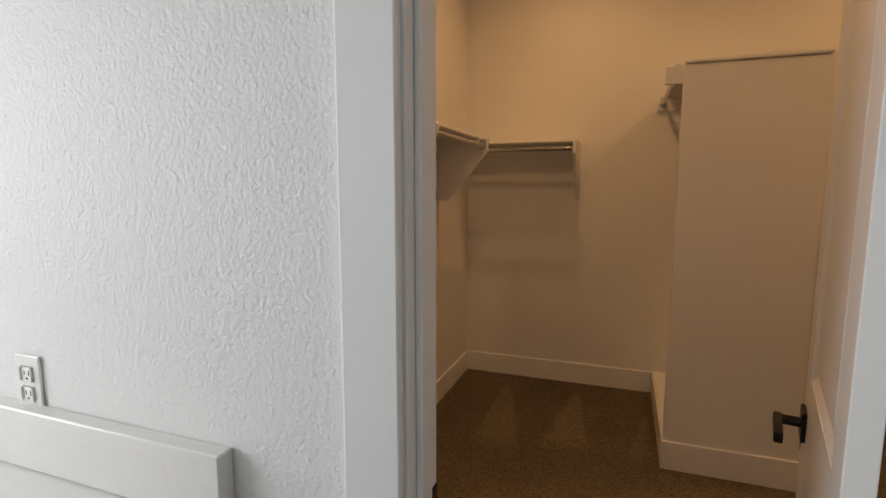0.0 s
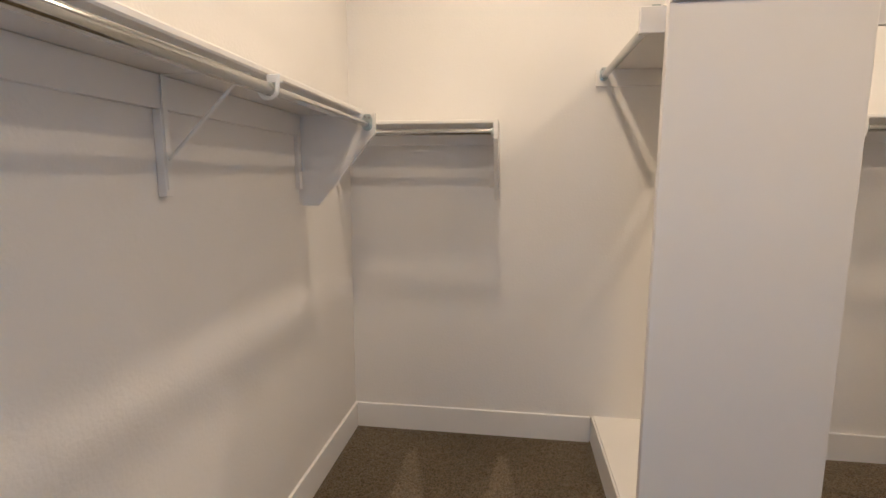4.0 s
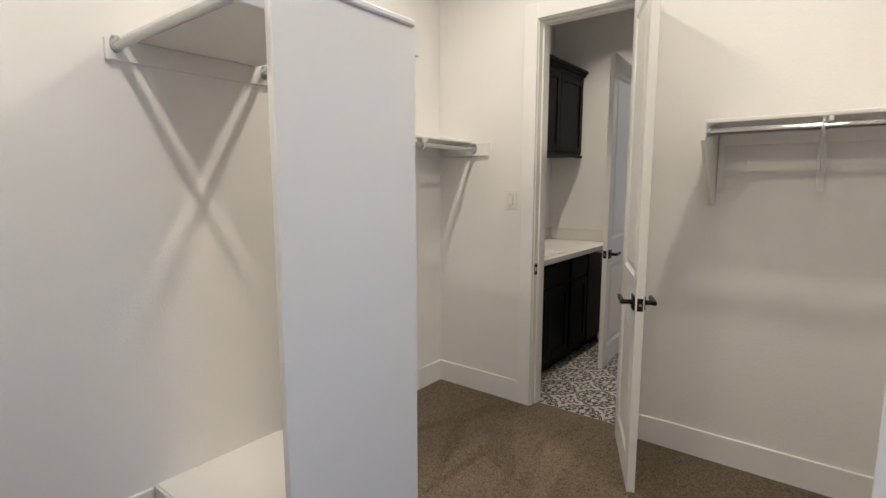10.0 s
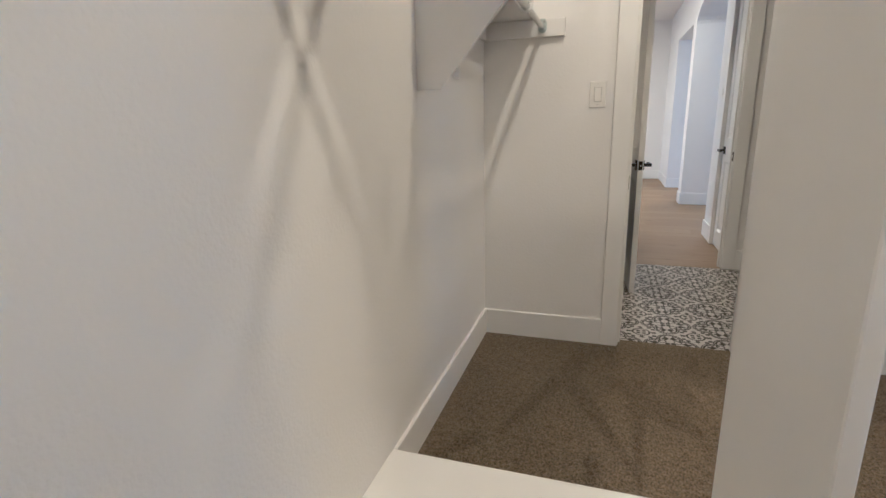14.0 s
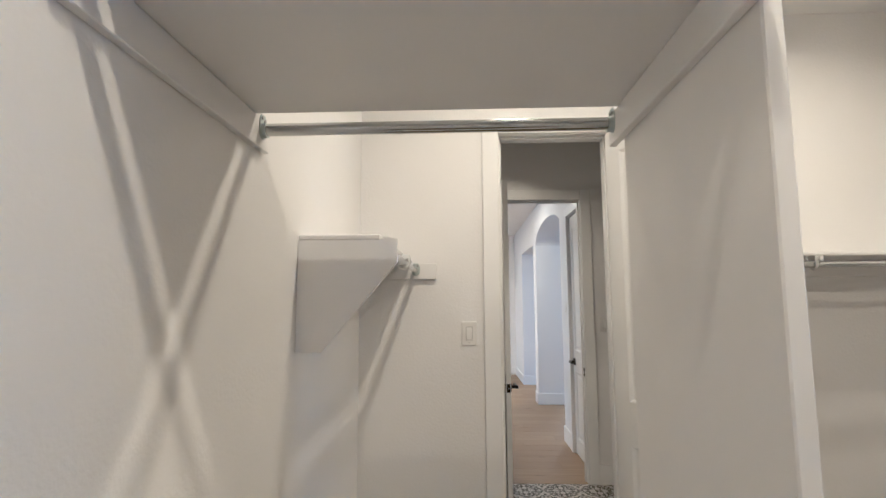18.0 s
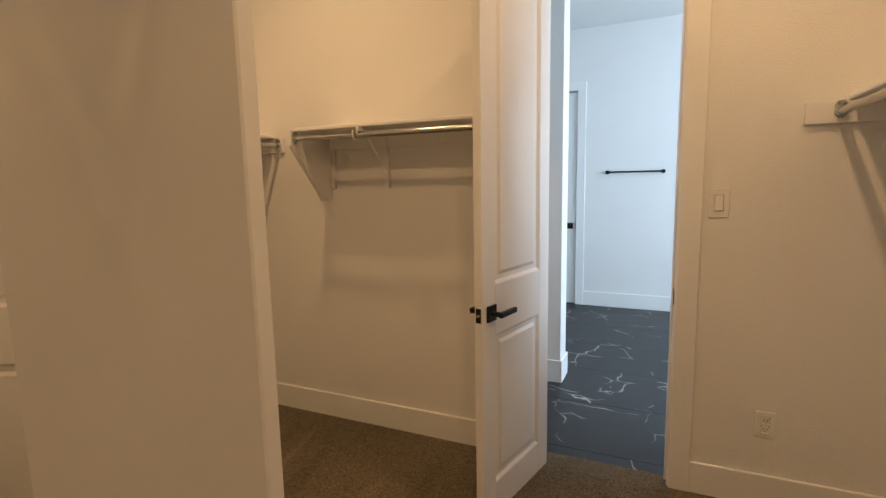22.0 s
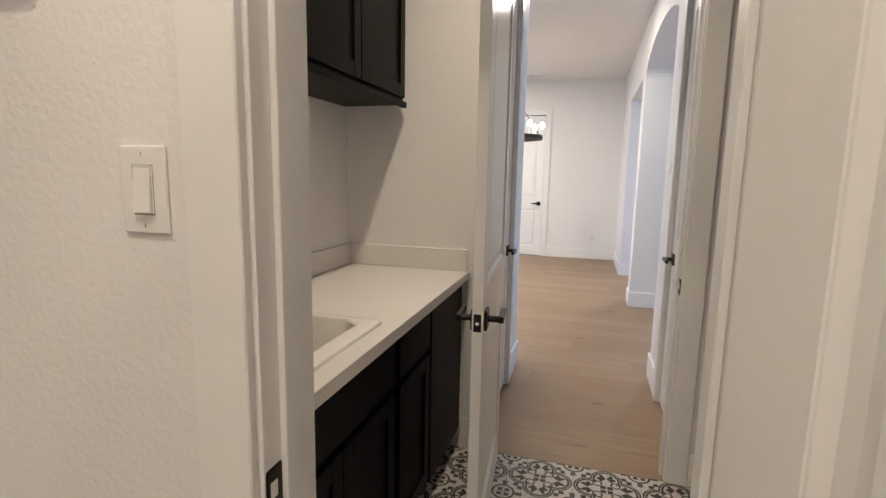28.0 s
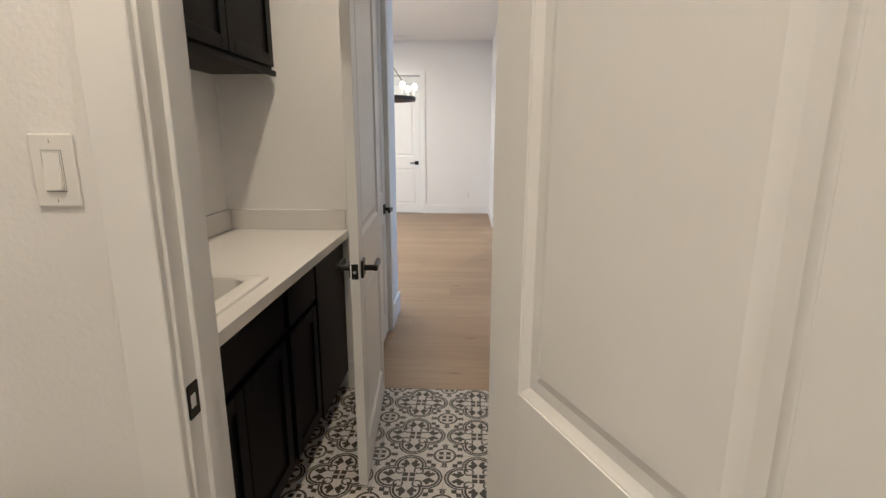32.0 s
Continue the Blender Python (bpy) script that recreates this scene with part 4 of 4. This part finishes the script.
def wall_outlet(m, label="white duplex outlet on a white plate"):
    root = thing("wall_outlet", m, label, "outlet")
    bm = B()
    box(bm, -0.036, 0, -0.058, 0.036, 0.006, 0.058, 0.003, 2)
    part("cover_plate", bm, M_PLASTIC, root)
    for z in (-0.020, 0.020):
        bm = B()
        box(bm, -0.0174, 0.0055, z - 0.0154, 0.0174, 0.0063, z + 0.0154)
        part("seam", bm, M_SEAM, root)
        bm = B()
        box(bm, -0.0165, 0.0055, z - 0.0145, 0.0165, 0.0075, z + 0.0145, 0.005, 2)
        face = part("receptacle", bm, M_PLASTIC, root)
        bm = B()
        for x, hh in ((-0.0065, 0.0048), (0.0065, 0.004)):
            box(bm, x - 0.0012, 0.0074, z + 0.002 - hh, x + 0.0012, 0.0079, z + 0.002 + hh)
        cyl(bm, (0, 0.0074, z - 0.009), (0, 0.0079, z - 0.009), 0.0024, seg=10)
        part("slot", bm, M_DARK, face)
    return root


wall_switch(pose(XR - 0.0005, 3.490, 1.343, rz=90))
wall_switch(pose(-0.007, YN + 0.0005, 1.325))
wall_switch(pose(XB - 0.0005, 2.283, 1.315, rz=90), 2, "white two-gang rocker light switch")
# switch plate stands in for the thermostat box on the hall wall
wall_switch(pose(5.45, 2.4105, 1.44), 1, "white switch plate in place of the hall's small thermostat")
wall_outlet(pose(-0.224, YN + 0.0005, 0.386))
wall_outlet(pose(3.746, YF - 0.0005, 1.092, rz=180))
wall_outlet(pose(10.8395, 2.778, 0.346, rz=90))
wall_outlet(pose(-0.660, YB - 0.0005, 1.045, rz=180))

# ---- laundry ----
counter_y, counter_z = 3.424, 0.914
sink_x0, sink_x1, sink_y0, sink_y1 = 2.80, 3.452, 3.484, 4.030
counter = thing("laundry_counter", None, "white quartz laundry worktop with upstand", "countertop")


def slab_with_hole(xs, ys, z0, z1):
    """One slab over the grid xs by ys (four values each) with its middle field cut out."""
    bm = B()
    top = [[bm.verts.new((x, y, z1)) for y in ys] for x in xs]
    low = [[bm.verts.new((x, y, z0)) for y in ys] for x in xs]
    cells = {(i, j) for i in range(3) for j in range(3)} - {(1, 1)}
    for i, j in cells:
        bm.faces.new((top[i][j], top[i + 1][j], top[i + 1][j + 1], top[i][j + 1]))
        bm.faces.new((low[i][j], low[i][j + 1], low[i + 1][j + 1], low[i + 1][j]))
        for (di, dj), (p, q) in (((-1, 0), ((i, j), (i, j + 1))), ((1, 0), ((i + 1, j + 1), (i + 1, j))), ((0, -1), ((i + 1, j), (i, j))), ((0, 1), ((i, j + 1), (i + 1, j + 1)))):
            if (i + di, j + dj) not in cells:
                bm.faces.new((top[p[0]][p[1]], top[q[0]][q[1]], low[q[0]][q[1]], low[p[0]][p[1]]))
    return bm


bm = slab_with_hole((XA + 0.001, sink_x0 + 0.03, sink_x1 - 0.03, XB - 0.001), (counter_y, sink_y0 + 0.03, sink_y1 - 0.03, YF - 0.001), counter_z - 0.038, counter_z)
part("worktop", bm, M_QUARTZ, counter)
block("backsplash", XA + 0.001, YF - 0.021, counter_z + 0.0005, XB - 0.001, YF - 0.0005, counter_z + 0.105, M_QUARTZ, counter, bevel=0.002)
block("side_splash", XB - 0.021, counter_y + 0.012, counter_z + 0.0005, XB - 0.0005, YF - 0.0215, counter_z + 0.105, M_QUARTZ, counter, bevel=0.002)


def sink():
    root = thing("laundry_sink", None, "deep white composite drop-in laundry sink", "sink")
    bm = B()

    def loop(x0, y0, x1, y1, r, z, n=6):
        vs = []
        for cx, cy, a0 in ((x1 - r, y1 - r, 0), (x0 + r, y1 - r, 90), (x0 + r, y0 + r, 180), (x1 - r, y0 + r, 270)):
            for k in range(n + 1):
                a = radians(a0 + 90 * k / n)
                vs.append(bm.verts.new((cx + r * math.cos(a), cy + r * math.sin(a), z)))
        return vs
    x0, y0, x1, y1 = sink_x0, sink_y0, sink_x1, sink_y1
    z = counter_z
    ls = [loop(x0, y0, x1, y1, 0.02, z + 0.001), loop(x0 + 0.002, y0 + 0.002, x1 - 0.002, y1 - 0.002, 0.02, z + 0.009), loop(x0 + 0.008, y0 + 0.008, x1 - 0.008, y1 - 0.008, 0.02, z + 0.012),
          loop(x0 + 0.035, y0 + 0.052, x1 - 0.038, y1 - 0.136, 0.05, z + 0.012), loop(x0 + 0.042, y0 + 0.059, x1 - 0.045, y1 - 0.143, 0.05, z + 0.004),
          loop(x0 + 0.055, y0 + 0.072, x1 - 0.058, y1 - 0.156, 0.05, z - 0.24), loop(x0 + 0.08, y0 + 0.097, x1 - 0.083, y1 - 0.181, 0.05, z - 0.27)]
    for a, c in zip(ls, ls[1:]):
        for k in range(len(a)):
            bm.faces.new((a[k], a[(k + 1) % len(a)], c[(k + 1) % len(c)], c[k]))
    bm.faces.new(ls[-1])
    part("basin", bm, M_SINK, root, smooth=True)
    bm = B()
    cx, cy = (x0 + x1) / 2, (y0 + y1 - 0.1) / 2
    cyl(bm, (cx, cy, z - 0.2705), (cx, cy, z - 0.266), 0.045, seg=24)
    part("drain", bm, M_STEEL, root)


sink()


def faucet():
    x, y, z = 3.138, 3.972, counter_z + 0.012
    root = thing("laundry_faucet", None, "matte black pull-down faucet with side lever", "faucet")
    bm = B()
    cyl(bm, (x, y, z), (x, y, z + 0.006), 0.0315, 0.0305, 32)
    cyl(bm, (x, y, z + 0.006), (x, y, z + 0.075), 0.0295, 0.0255, 32)
    cyl(bm, (x, y, z + 0.075), (x, y, z + 0.205), 0.0255, 0.0155, 32)
    part("faucet_body", bm, M_BLACK, root, smooth=True)
    bm = B()
    pts = [(x, y, z + 0.20), (x, y, z + 0.315)]
    for k in range(1, 15):
        a = math.pi * k / 14
        pts.append((x - 0.011 * (1 - math.cos(a)), y - 0.044 * (1 - math.cos(a)), z + 0.315 + 0.048 * math.sin(a)))
    tube(bm, pts, 0.0148, 20)
    part("spout", bm, M_BLACK, root, smooth=True)
    bm = B()
    e = pts[-1]
    cyl(bm, (e[0], e[1], e[2] + 0.004), (e[0], e[1] - 0.003, e[2] - 0.030), 0.0158, 0.0165, 24)
    part("hose_collar", bm, M_BLACK, root, smooth=True)
    bm = B()
    cyl(bm, (e[0], e[1] - 0.003, e[2] - 0.031), (e[0] - 0.001, e[1] - 0.012, e[2] - 0.105), 0.0165, 0.0245, 24)
    cyl(bm, (e[0] - 0.001, e[1] - 0.012, e[2] - 0.105), (e[0] - 0.001, e[1] - 0.0125, e[2] - 0.110), 0.0235, 0.021, 24)
    head = part("spray_head", bm, M_BLACK, root, smooth=True)
    bm = B()
    box(bm, e[0] - 0.006, e[1] - 0.030, e[2] - 0.075, e[0] + 0.006, e[1] - 0.018, e[2] - 0.055, 0.002)
    part("spray_button", bm, M_BLACK, head)
    bm = B()
    cyl(bm, (x + 0.012, y - 0.002, z + 0.060), (x + 0.080, y - 0.010, z + 0.070), 0.0145, 0.0165, 24)
    part("side_valve", bm, M_BLACK, root, smooth=True)
    bm = B()
    tube(bm, [(x + 0.072, y - 0.010, z + 0.074), (x + 0.084, y - 0.011, z + 0.078), (x + 0.114, y - 0.014, z + 0.089)], 0.0052, 12)
    part("side_lever", bm, M_BLACK, root, smooth=True)


faucet()


def shaker(root, name, x0, x1, z0, z1, y, rail=0.055, th=0.019):
    """A framed front in the plane y, facing -y."""
    bm = B()
    box(bm, x0, y, z0, x0 + rail, y + th, z1, 0.0015)
    box(bm, x1 - rail, y, z0, x1, y + th, z1, 0.0015)
    box(bm, x0 + rail, y, z1 - rail, x1 - rail, y + th, z1, 0.0015)
    box(bm, x0 + rail, y, z0, x1 - rail, y + th, z0 + rail, 0.0015)
    d = part(name, bm, M_CAB, root)
    block("door_field", x0 + rail, y + 0.010, z0 + rail, x1 - rail, y + th - 0.001, z1 - rail, M_CAB, d)


def base_cabinet(x0, x1, label, drawer=True, doors=1, body_top=0.875):
    root = thing("base_cabinet", None, label, "cabinet", "dark laundry cabinets")
    yf = 3.478
    block("cabinet_body", x0, yf, 0.105, x1, YF - 0.022, body_top, M_CAB, root)
    if body_top < 0.8:
        block("face_rail", x0, yf, body_top + 0.0005, x1, yf + 0.012, counter_z - 0.039, M_CAB, root)
        block("side_panel", x1 - 0.018, yf + 0.0125, body_top + 0.0005, x1, YF - 0.022, counter_z - 0.039, M_CAB, root)
    block("toe_kick", x0, yf + 0.065, 0.0, x1, yf + 0.08, 0.105, M_CAB, root)
    g = 0.022
    if drawer:
        bm = B()
        box(bm, x0 + g, yf - 0.0195, 0.700, x1 - g, yf - 0.0005, 0.842, 0.0015)
        part("drawer_front", bm, M_CAB, root)
    n = doors
    w = (x1 - x0 - 2 * g - 0.004 * (n - 1)) / n
    for k in range(n):
        shaker(root, "cabinet_door", x0 + g + k * (w + 0.004), x0 + g + k * (w + 0.004) + w, 0.135, 0.672 if drawer else 0.842, yf - 0.0195)
    return root


base_cabinet(XA + 0.002, 3.505, "black shaker sink cabinet with false drawer front", True, 2, 0.66)
base_cabinet(3.507, 3.88, "black shaker base cabinet with drawer over door", True, 1)
filler = thing("cabinet_end_filler", None, "black cabinet filler panel between base cabinet and wall", "cabinet", "dark laundry cabinets")
block("filler_panel", 3.882, 3.4595, 0.105, XB - 0.002, 3.478, counter_z - 0.039, M_CAB, filler, bevel=0.001)
block("toe_kick", 3.882, 3.543, 0.0, XB - 0.016, 3.558, 0.105, M_CAB, filler)
block("back_stile", 3.882, 3.4785, 0.105, 3.905, 3.56, counter_z - 0.039, M_CAB, filler)


def upper_cabinet():
    root = thing("wall_cabinet", None, "black shaker wall cabinet with crown moulding", "cabinet")
    x0, x1, y0, z0, z1 = 2.90, 4.340, 3.764, 1.702, 2.40
    block("cabinet_body", x0, y0, 1.693, x1, YF - 0.001, z1, M_CAB, root)
    block("light_rail", x0, y0 - 0.02, 1.681, x1 + 0.003, y0 - 0.0005, z0 + 0.004, M_CAB, root, bevel=0.002)
    n, g = 3, 0.02
    w = (x1 - x0 - 2 * g - 0.006 * (n - 1)) / n
    for k in range(n):
        a = x0 + g + k * (w + 0.006)
        shaker(root, "cabinet_door", a, a + w, z0 + 0.02, z1 - 0.03, y0 - 0.0195)
    bm = B()
    for d, za, zb in ((0.010, z1 - 0.02, z1 + 0.012), (0.026, z1 + 0.012, z1 + 0.036), (0.042, z1 + 0.036, z1 + 0.062)):
        box(bm, x0, y0 - d, za, x1 + d, YF - 0.001, zb, 0.002)
    part("crown_moulding", bm, M_CAB, root)


upper_cabinet()

# ---- bathroom ----
vanity = thing("bath_vanity", None, "white vanity top with backsplash along the bathroom wall", "vanity")
block("vanity_top", -1.9, 0.56, 0.850, -0.166, YB - 0.001, 0.885, M_QUARTZ, vanity, bevel=0.003)
block("backsplash", -1.9, YB - 0.034, 0.8855, -0.166, YB - 0.0005, 1.004, M_QUARTZ, vanity, bevel=0.003)
block("vanity_body", -1.88, 0.60, 0.0, -0.182, YB - 0.002, 0.8495, M_TRIM, vanity, bevel=0.002)
towel = thing("towel_bar", None, "matte black towel bar on the white bathroom wall", "towel bar")
bm = B()
cyl(bm, (0.232, -2.155, 1.504), (0.826, -2.155, 1.504), 0.009, seg=16)
part("bar", bm, M_BLACK, towel, smooth=True)
for x in (0.249, 0.809):
    bm = B()
    cyl(bm, (x, -2.2095, 1.504), (x, -2.202, 1.504), 0.022, seg=24)
    cyl(bm, (x, -2.202, 1.504), (x, -2.142, 1.504), 0.011, seg=20)
    part("post", bm, M_BLACK, towel, smooth=True)


def window(name, label, m, w, h):
    """A framed window in its opening; local x across, y through the wall, z up from the sill."""
    root = thing(name, m, label, kind="structure")
    for nm, a in (("frame_side", (-w / 2, 0, 0, -w / 2 + 0.05, 0.06, h)), ("frame_side", (w / 2 - 0.05, 0, 0, w / 2, 0.06, h)), ("frame_rail", (-w / 2 + 0.05, 0, 0, w / 2 - 0.05, 0.06, 0.05)), ("frame_rail", (-w / 2 + 0.05, 0, h - 0.05, w / 2 - 0.05, 0.06, h)), ("mullion", (-0.02, 0.01, 0.05, 0.02, 0.05, h - 0.05))):
        block(nm, *a[:3], *a[3:], M_TRIM, root, bevel=0.002)


# unseen windows, added where the daylight lamps stand
window("window_bath", "white framed bathroom window, assumed, out of view", pose(-2.715, -0.25, 0.95, rz=-90), 1.9, 1.5)
window("window_great_room", "white framed great room window", pose(8.2, 9.25, 0.5), 4.0, 2.2)
window("window_entry", "white framed entry window", pose(7.6, -1.715, 0.5), 2.6, 2.2)

# ---- hall and great room ----


def chandelier():
    cx, cy, zr, R = 8.5, 3.90, 1.83, 0.42
    root = thing("wagon_wheel_chandelier", None, "dark iron ring chandelier with lit candle bulbs", "chandelier")
    bm = B()
    n = 40
    rings = [[bm.verts.new((cx + r * math.cos(2 * math.pi * k / n), cy + r * math.sin(2 * math.pi * k / n), z)) for k in range(n)] for r, z in ((R, zr), (R, zr + 0.05), (R - 0.02, zr + 0.05), (R - 0.02, zr))]
    for i in range(4):
        a, c = rings[i], rings[(i + 1) % 4]
        for k in range(n):
            bm.faces.new((a[k], a[(k + 1) % n], c[(k + 1) % n], c[k]))
    part("ring", bm, M_BRONZE, root)
    for k in range(3):
        a = 2 * math.pi * k / 3 + 0.2
        bm = B()
        cyl(bm, (cx + (R - 0.01) * math.cos(a), cy + (R - 0.01) * math.sin(a), zr + 0.05), (cx, cy, zr + 0.62), 0.005, seg=8)
        part("hanging_rod", bm, M_BRONZE, root)
    bm = B()
    cyl(bm, (cx, cy, zr + 0.60), (cx, cy, HALL_CEIL - 0.02), 0.008, seg=10)
    part("stem", bm, M_BRONZE, root)
    bm = B()
    cyl(bm, (cx, cy, HALL_CEIL - 0.02), (cx, cy, HALL_CEIL), 0.07, seg=24)
    part("canopy", bm, M_BRONZE, root)
    for k in range(8):
        a = 2 * math.pi * k / 8
        x, y = cx + (R - 0.01) * math.cos(a), cy + (R - 0.01) * math.sin(a)
        bm = B()
        cyl(bm, (x, y, zr + 0.05), (x, y, zr + 0.13), 0.012, seg=12)
        c = part("candle_sleeve", bm, M_PLASTIC, root)
        bm = B()
        bmesh.ops.create_uvsphere(bm, u_segments=14, v_segments=10, radius=0.03)
        for v in bm.verts:
            v.co = (x + v.co.x, y + v.co.y, zr + 0.168 + v.co.z * (1.5 if v.co.z > 0 else 1.1))
        part("bulb", bm, M_BULB, c, "glowing candle bulb", smooth=True)


chandelier()


def ceiling_vent():
    root = thing("ceiling_vent", pose(10.47, 3.82, HALL_CEIL - 0.0005), "white slotted ceiling air vent", "vent")
    for nm, a in (("vent_frame", (-0.09, -0.17, -0.008, -0.065, 0.17, 0)), ("vent_frame", (0.065, -0.17, -0.008, 0.09, 0.17, 0)), ("vent_frame", (-0.065, -0.17, -0.008, 0.065, -0.15, 0)), ("vent_frame", (-0.065, 0.15, -0.008, 0.065, 0.17, 0))):
        block(nm, *a, M_TRIM, root)
    block("backing", -0.065, -0.15, -0.002, 0.065, 0.15, 0, M_DARK, root)
    for k in range(5):
        block("slat", -0.058 + k * 0.026, -0.15, -0.007, -0.044 + k * 0.026, 0.15, -0.003, M_TRIM, root)


ceiling_vent()


def downlight(x, y, z=CEIL):
    root = thing("recessed_downlight", pose(x, y, z), "small round recessed ceiling light, lit", "ceiling light", "recessed ceiling lights")
    bm = B()
    n = 32
    rings = [[bm.verts.new((r * math.cos(2 * math.pi * k / n), r * math.sin(2 * math.pi * k / n), z)) for k in range(n)] for r, z in ((0.085, -0.0005), (0.085, -0.006), (0.068, -0.008), (0.068, -0.0005))]
    for a, c in zip(rings, rings[1:]):
        for k in range(n):
            bm.faces.new((a[k], a[(k + 1) % n], c[(k + 1) % n], c[k]))
    part("trim_ring", bm, M_TRIM, root, smooth=True)
    bm = B()
    cyl(bm, (0, 0, -0.004), (0, 0, -0.0008), 0.067, seg=32)
    part("lens", bm, M_LED, root)


for lx, ly in CLOSET_LIGHTS + LAUNDRY_LIGHTS:
    downlight(lx, ly)
# fixtures for the hall lamps; the last three are added out of view
for lx, ly, watts in HALL_LIGHTS:
    downlight(lx, ly, HALL_CEIL)

# ---- floor pieces ----



def lay(name, me, parent, x, y, z):
    ob = new(name, me)
    ob.parent = parent
    ob.matrix_world = Matrix.Translation((x, y, z))
    return ob


# patterned tiles, cut at the walls
TCX, TCY = 4.224, 3.034
cuts = {}


def cut_piece(name, parent, cx, cy, px, py, x0, y0, x1, y1, z, th, mat, gap):
    """A tile of px by py about (cx, cy), trimmed to the room."""
    a0, a1 = max(cx - px / 2 + gap, x0), min(cx + px / 2 - gap, x1)
    b0, b1 = max(cy - py / 2 + gap, y0), min(cy + py / 2 - gap, y1)
    if a1 - a0 < 0.01 or b1 - b0 < 0.01:
        return
    key = (name, *[round(q, 4) for q in (a0 - cx, a1 - cx, b0 - cy, b1 - cy)])
    if key not in cuts:
        bm = B()
        box(bm, a0 - cx, b0 - cy, -th, a1 - cx, b1 - cy, 0)
        top = [e for e in bm.edges if all(v.co.z > -0.0001 for v in e.verts)]
        bmesh.ops.bevel(bm, geom=top, offset=0.0012, segments=1, affect="EDGES")
        cuts[key] = mesh_of(name, bm, mat)
    lay(name, cuts[key], parent, cx, cy, z)


for i in range(-6, 2):
    for j in range(-8, 5):
        cut_piece("tile", floor_laundry, TCX + i * TPX, TCY + j * TPY, TPX, TPY, XR + 0.076, YN, XB - 0.001, YF, -0.0005, 0.006, M_TILE, 0.0008)
# large marble-look tiles
for i in range(-3, 4):
    for j in range(-5, 4):
        cut_piece("tile", floor_bath, 0.42 + i * 1.2 + (0.4 if j % 2 else 0), 0.70 + j * 0.6, 1.2, 0.6, -2.6, -2.21, 2.40, DOOR_LINE - 0.001, -0.002, 0.007, M_MARBLE, 0.0008)
# oak planks run across the hall
rng = random.Random(4)
x = XB + 0.001
while x < 10.84:
    w = 0.19
    y = -1.6 - rng.uniform(0, 1.6)
    while y < 9.2:
        ln = rng.choice((1.5, 1.8, 2.1))
        y0, y1 = max(y, -1.6 if x > 5.5 else 2.2), min(y + ln, 9.2 if x > 5.5 else 3.6)
        if y1 - y0 > 0.05:
            bm = B()
            box(bm, -w / 2 + 0.0003, -(y1 - y0) / 2 + 0.0003, -0.008, w / 2 - 0.0003, (y1 - y0) / 2 - 0.0003, 0)
            top = [e for e in bm.edges if all(v.co.z > -0.0001 for v in e.verts)]
            bmesh.ops.bevel(bm, geom=top, offset=0.0006, segments=1, affect="EDGES")
            lay("plank", mesh_of("plank", bm, M_WOOD), floor_hall, x + w / 2, (y0 + y1) / 2, 0.0)
        y += ln
    x += w
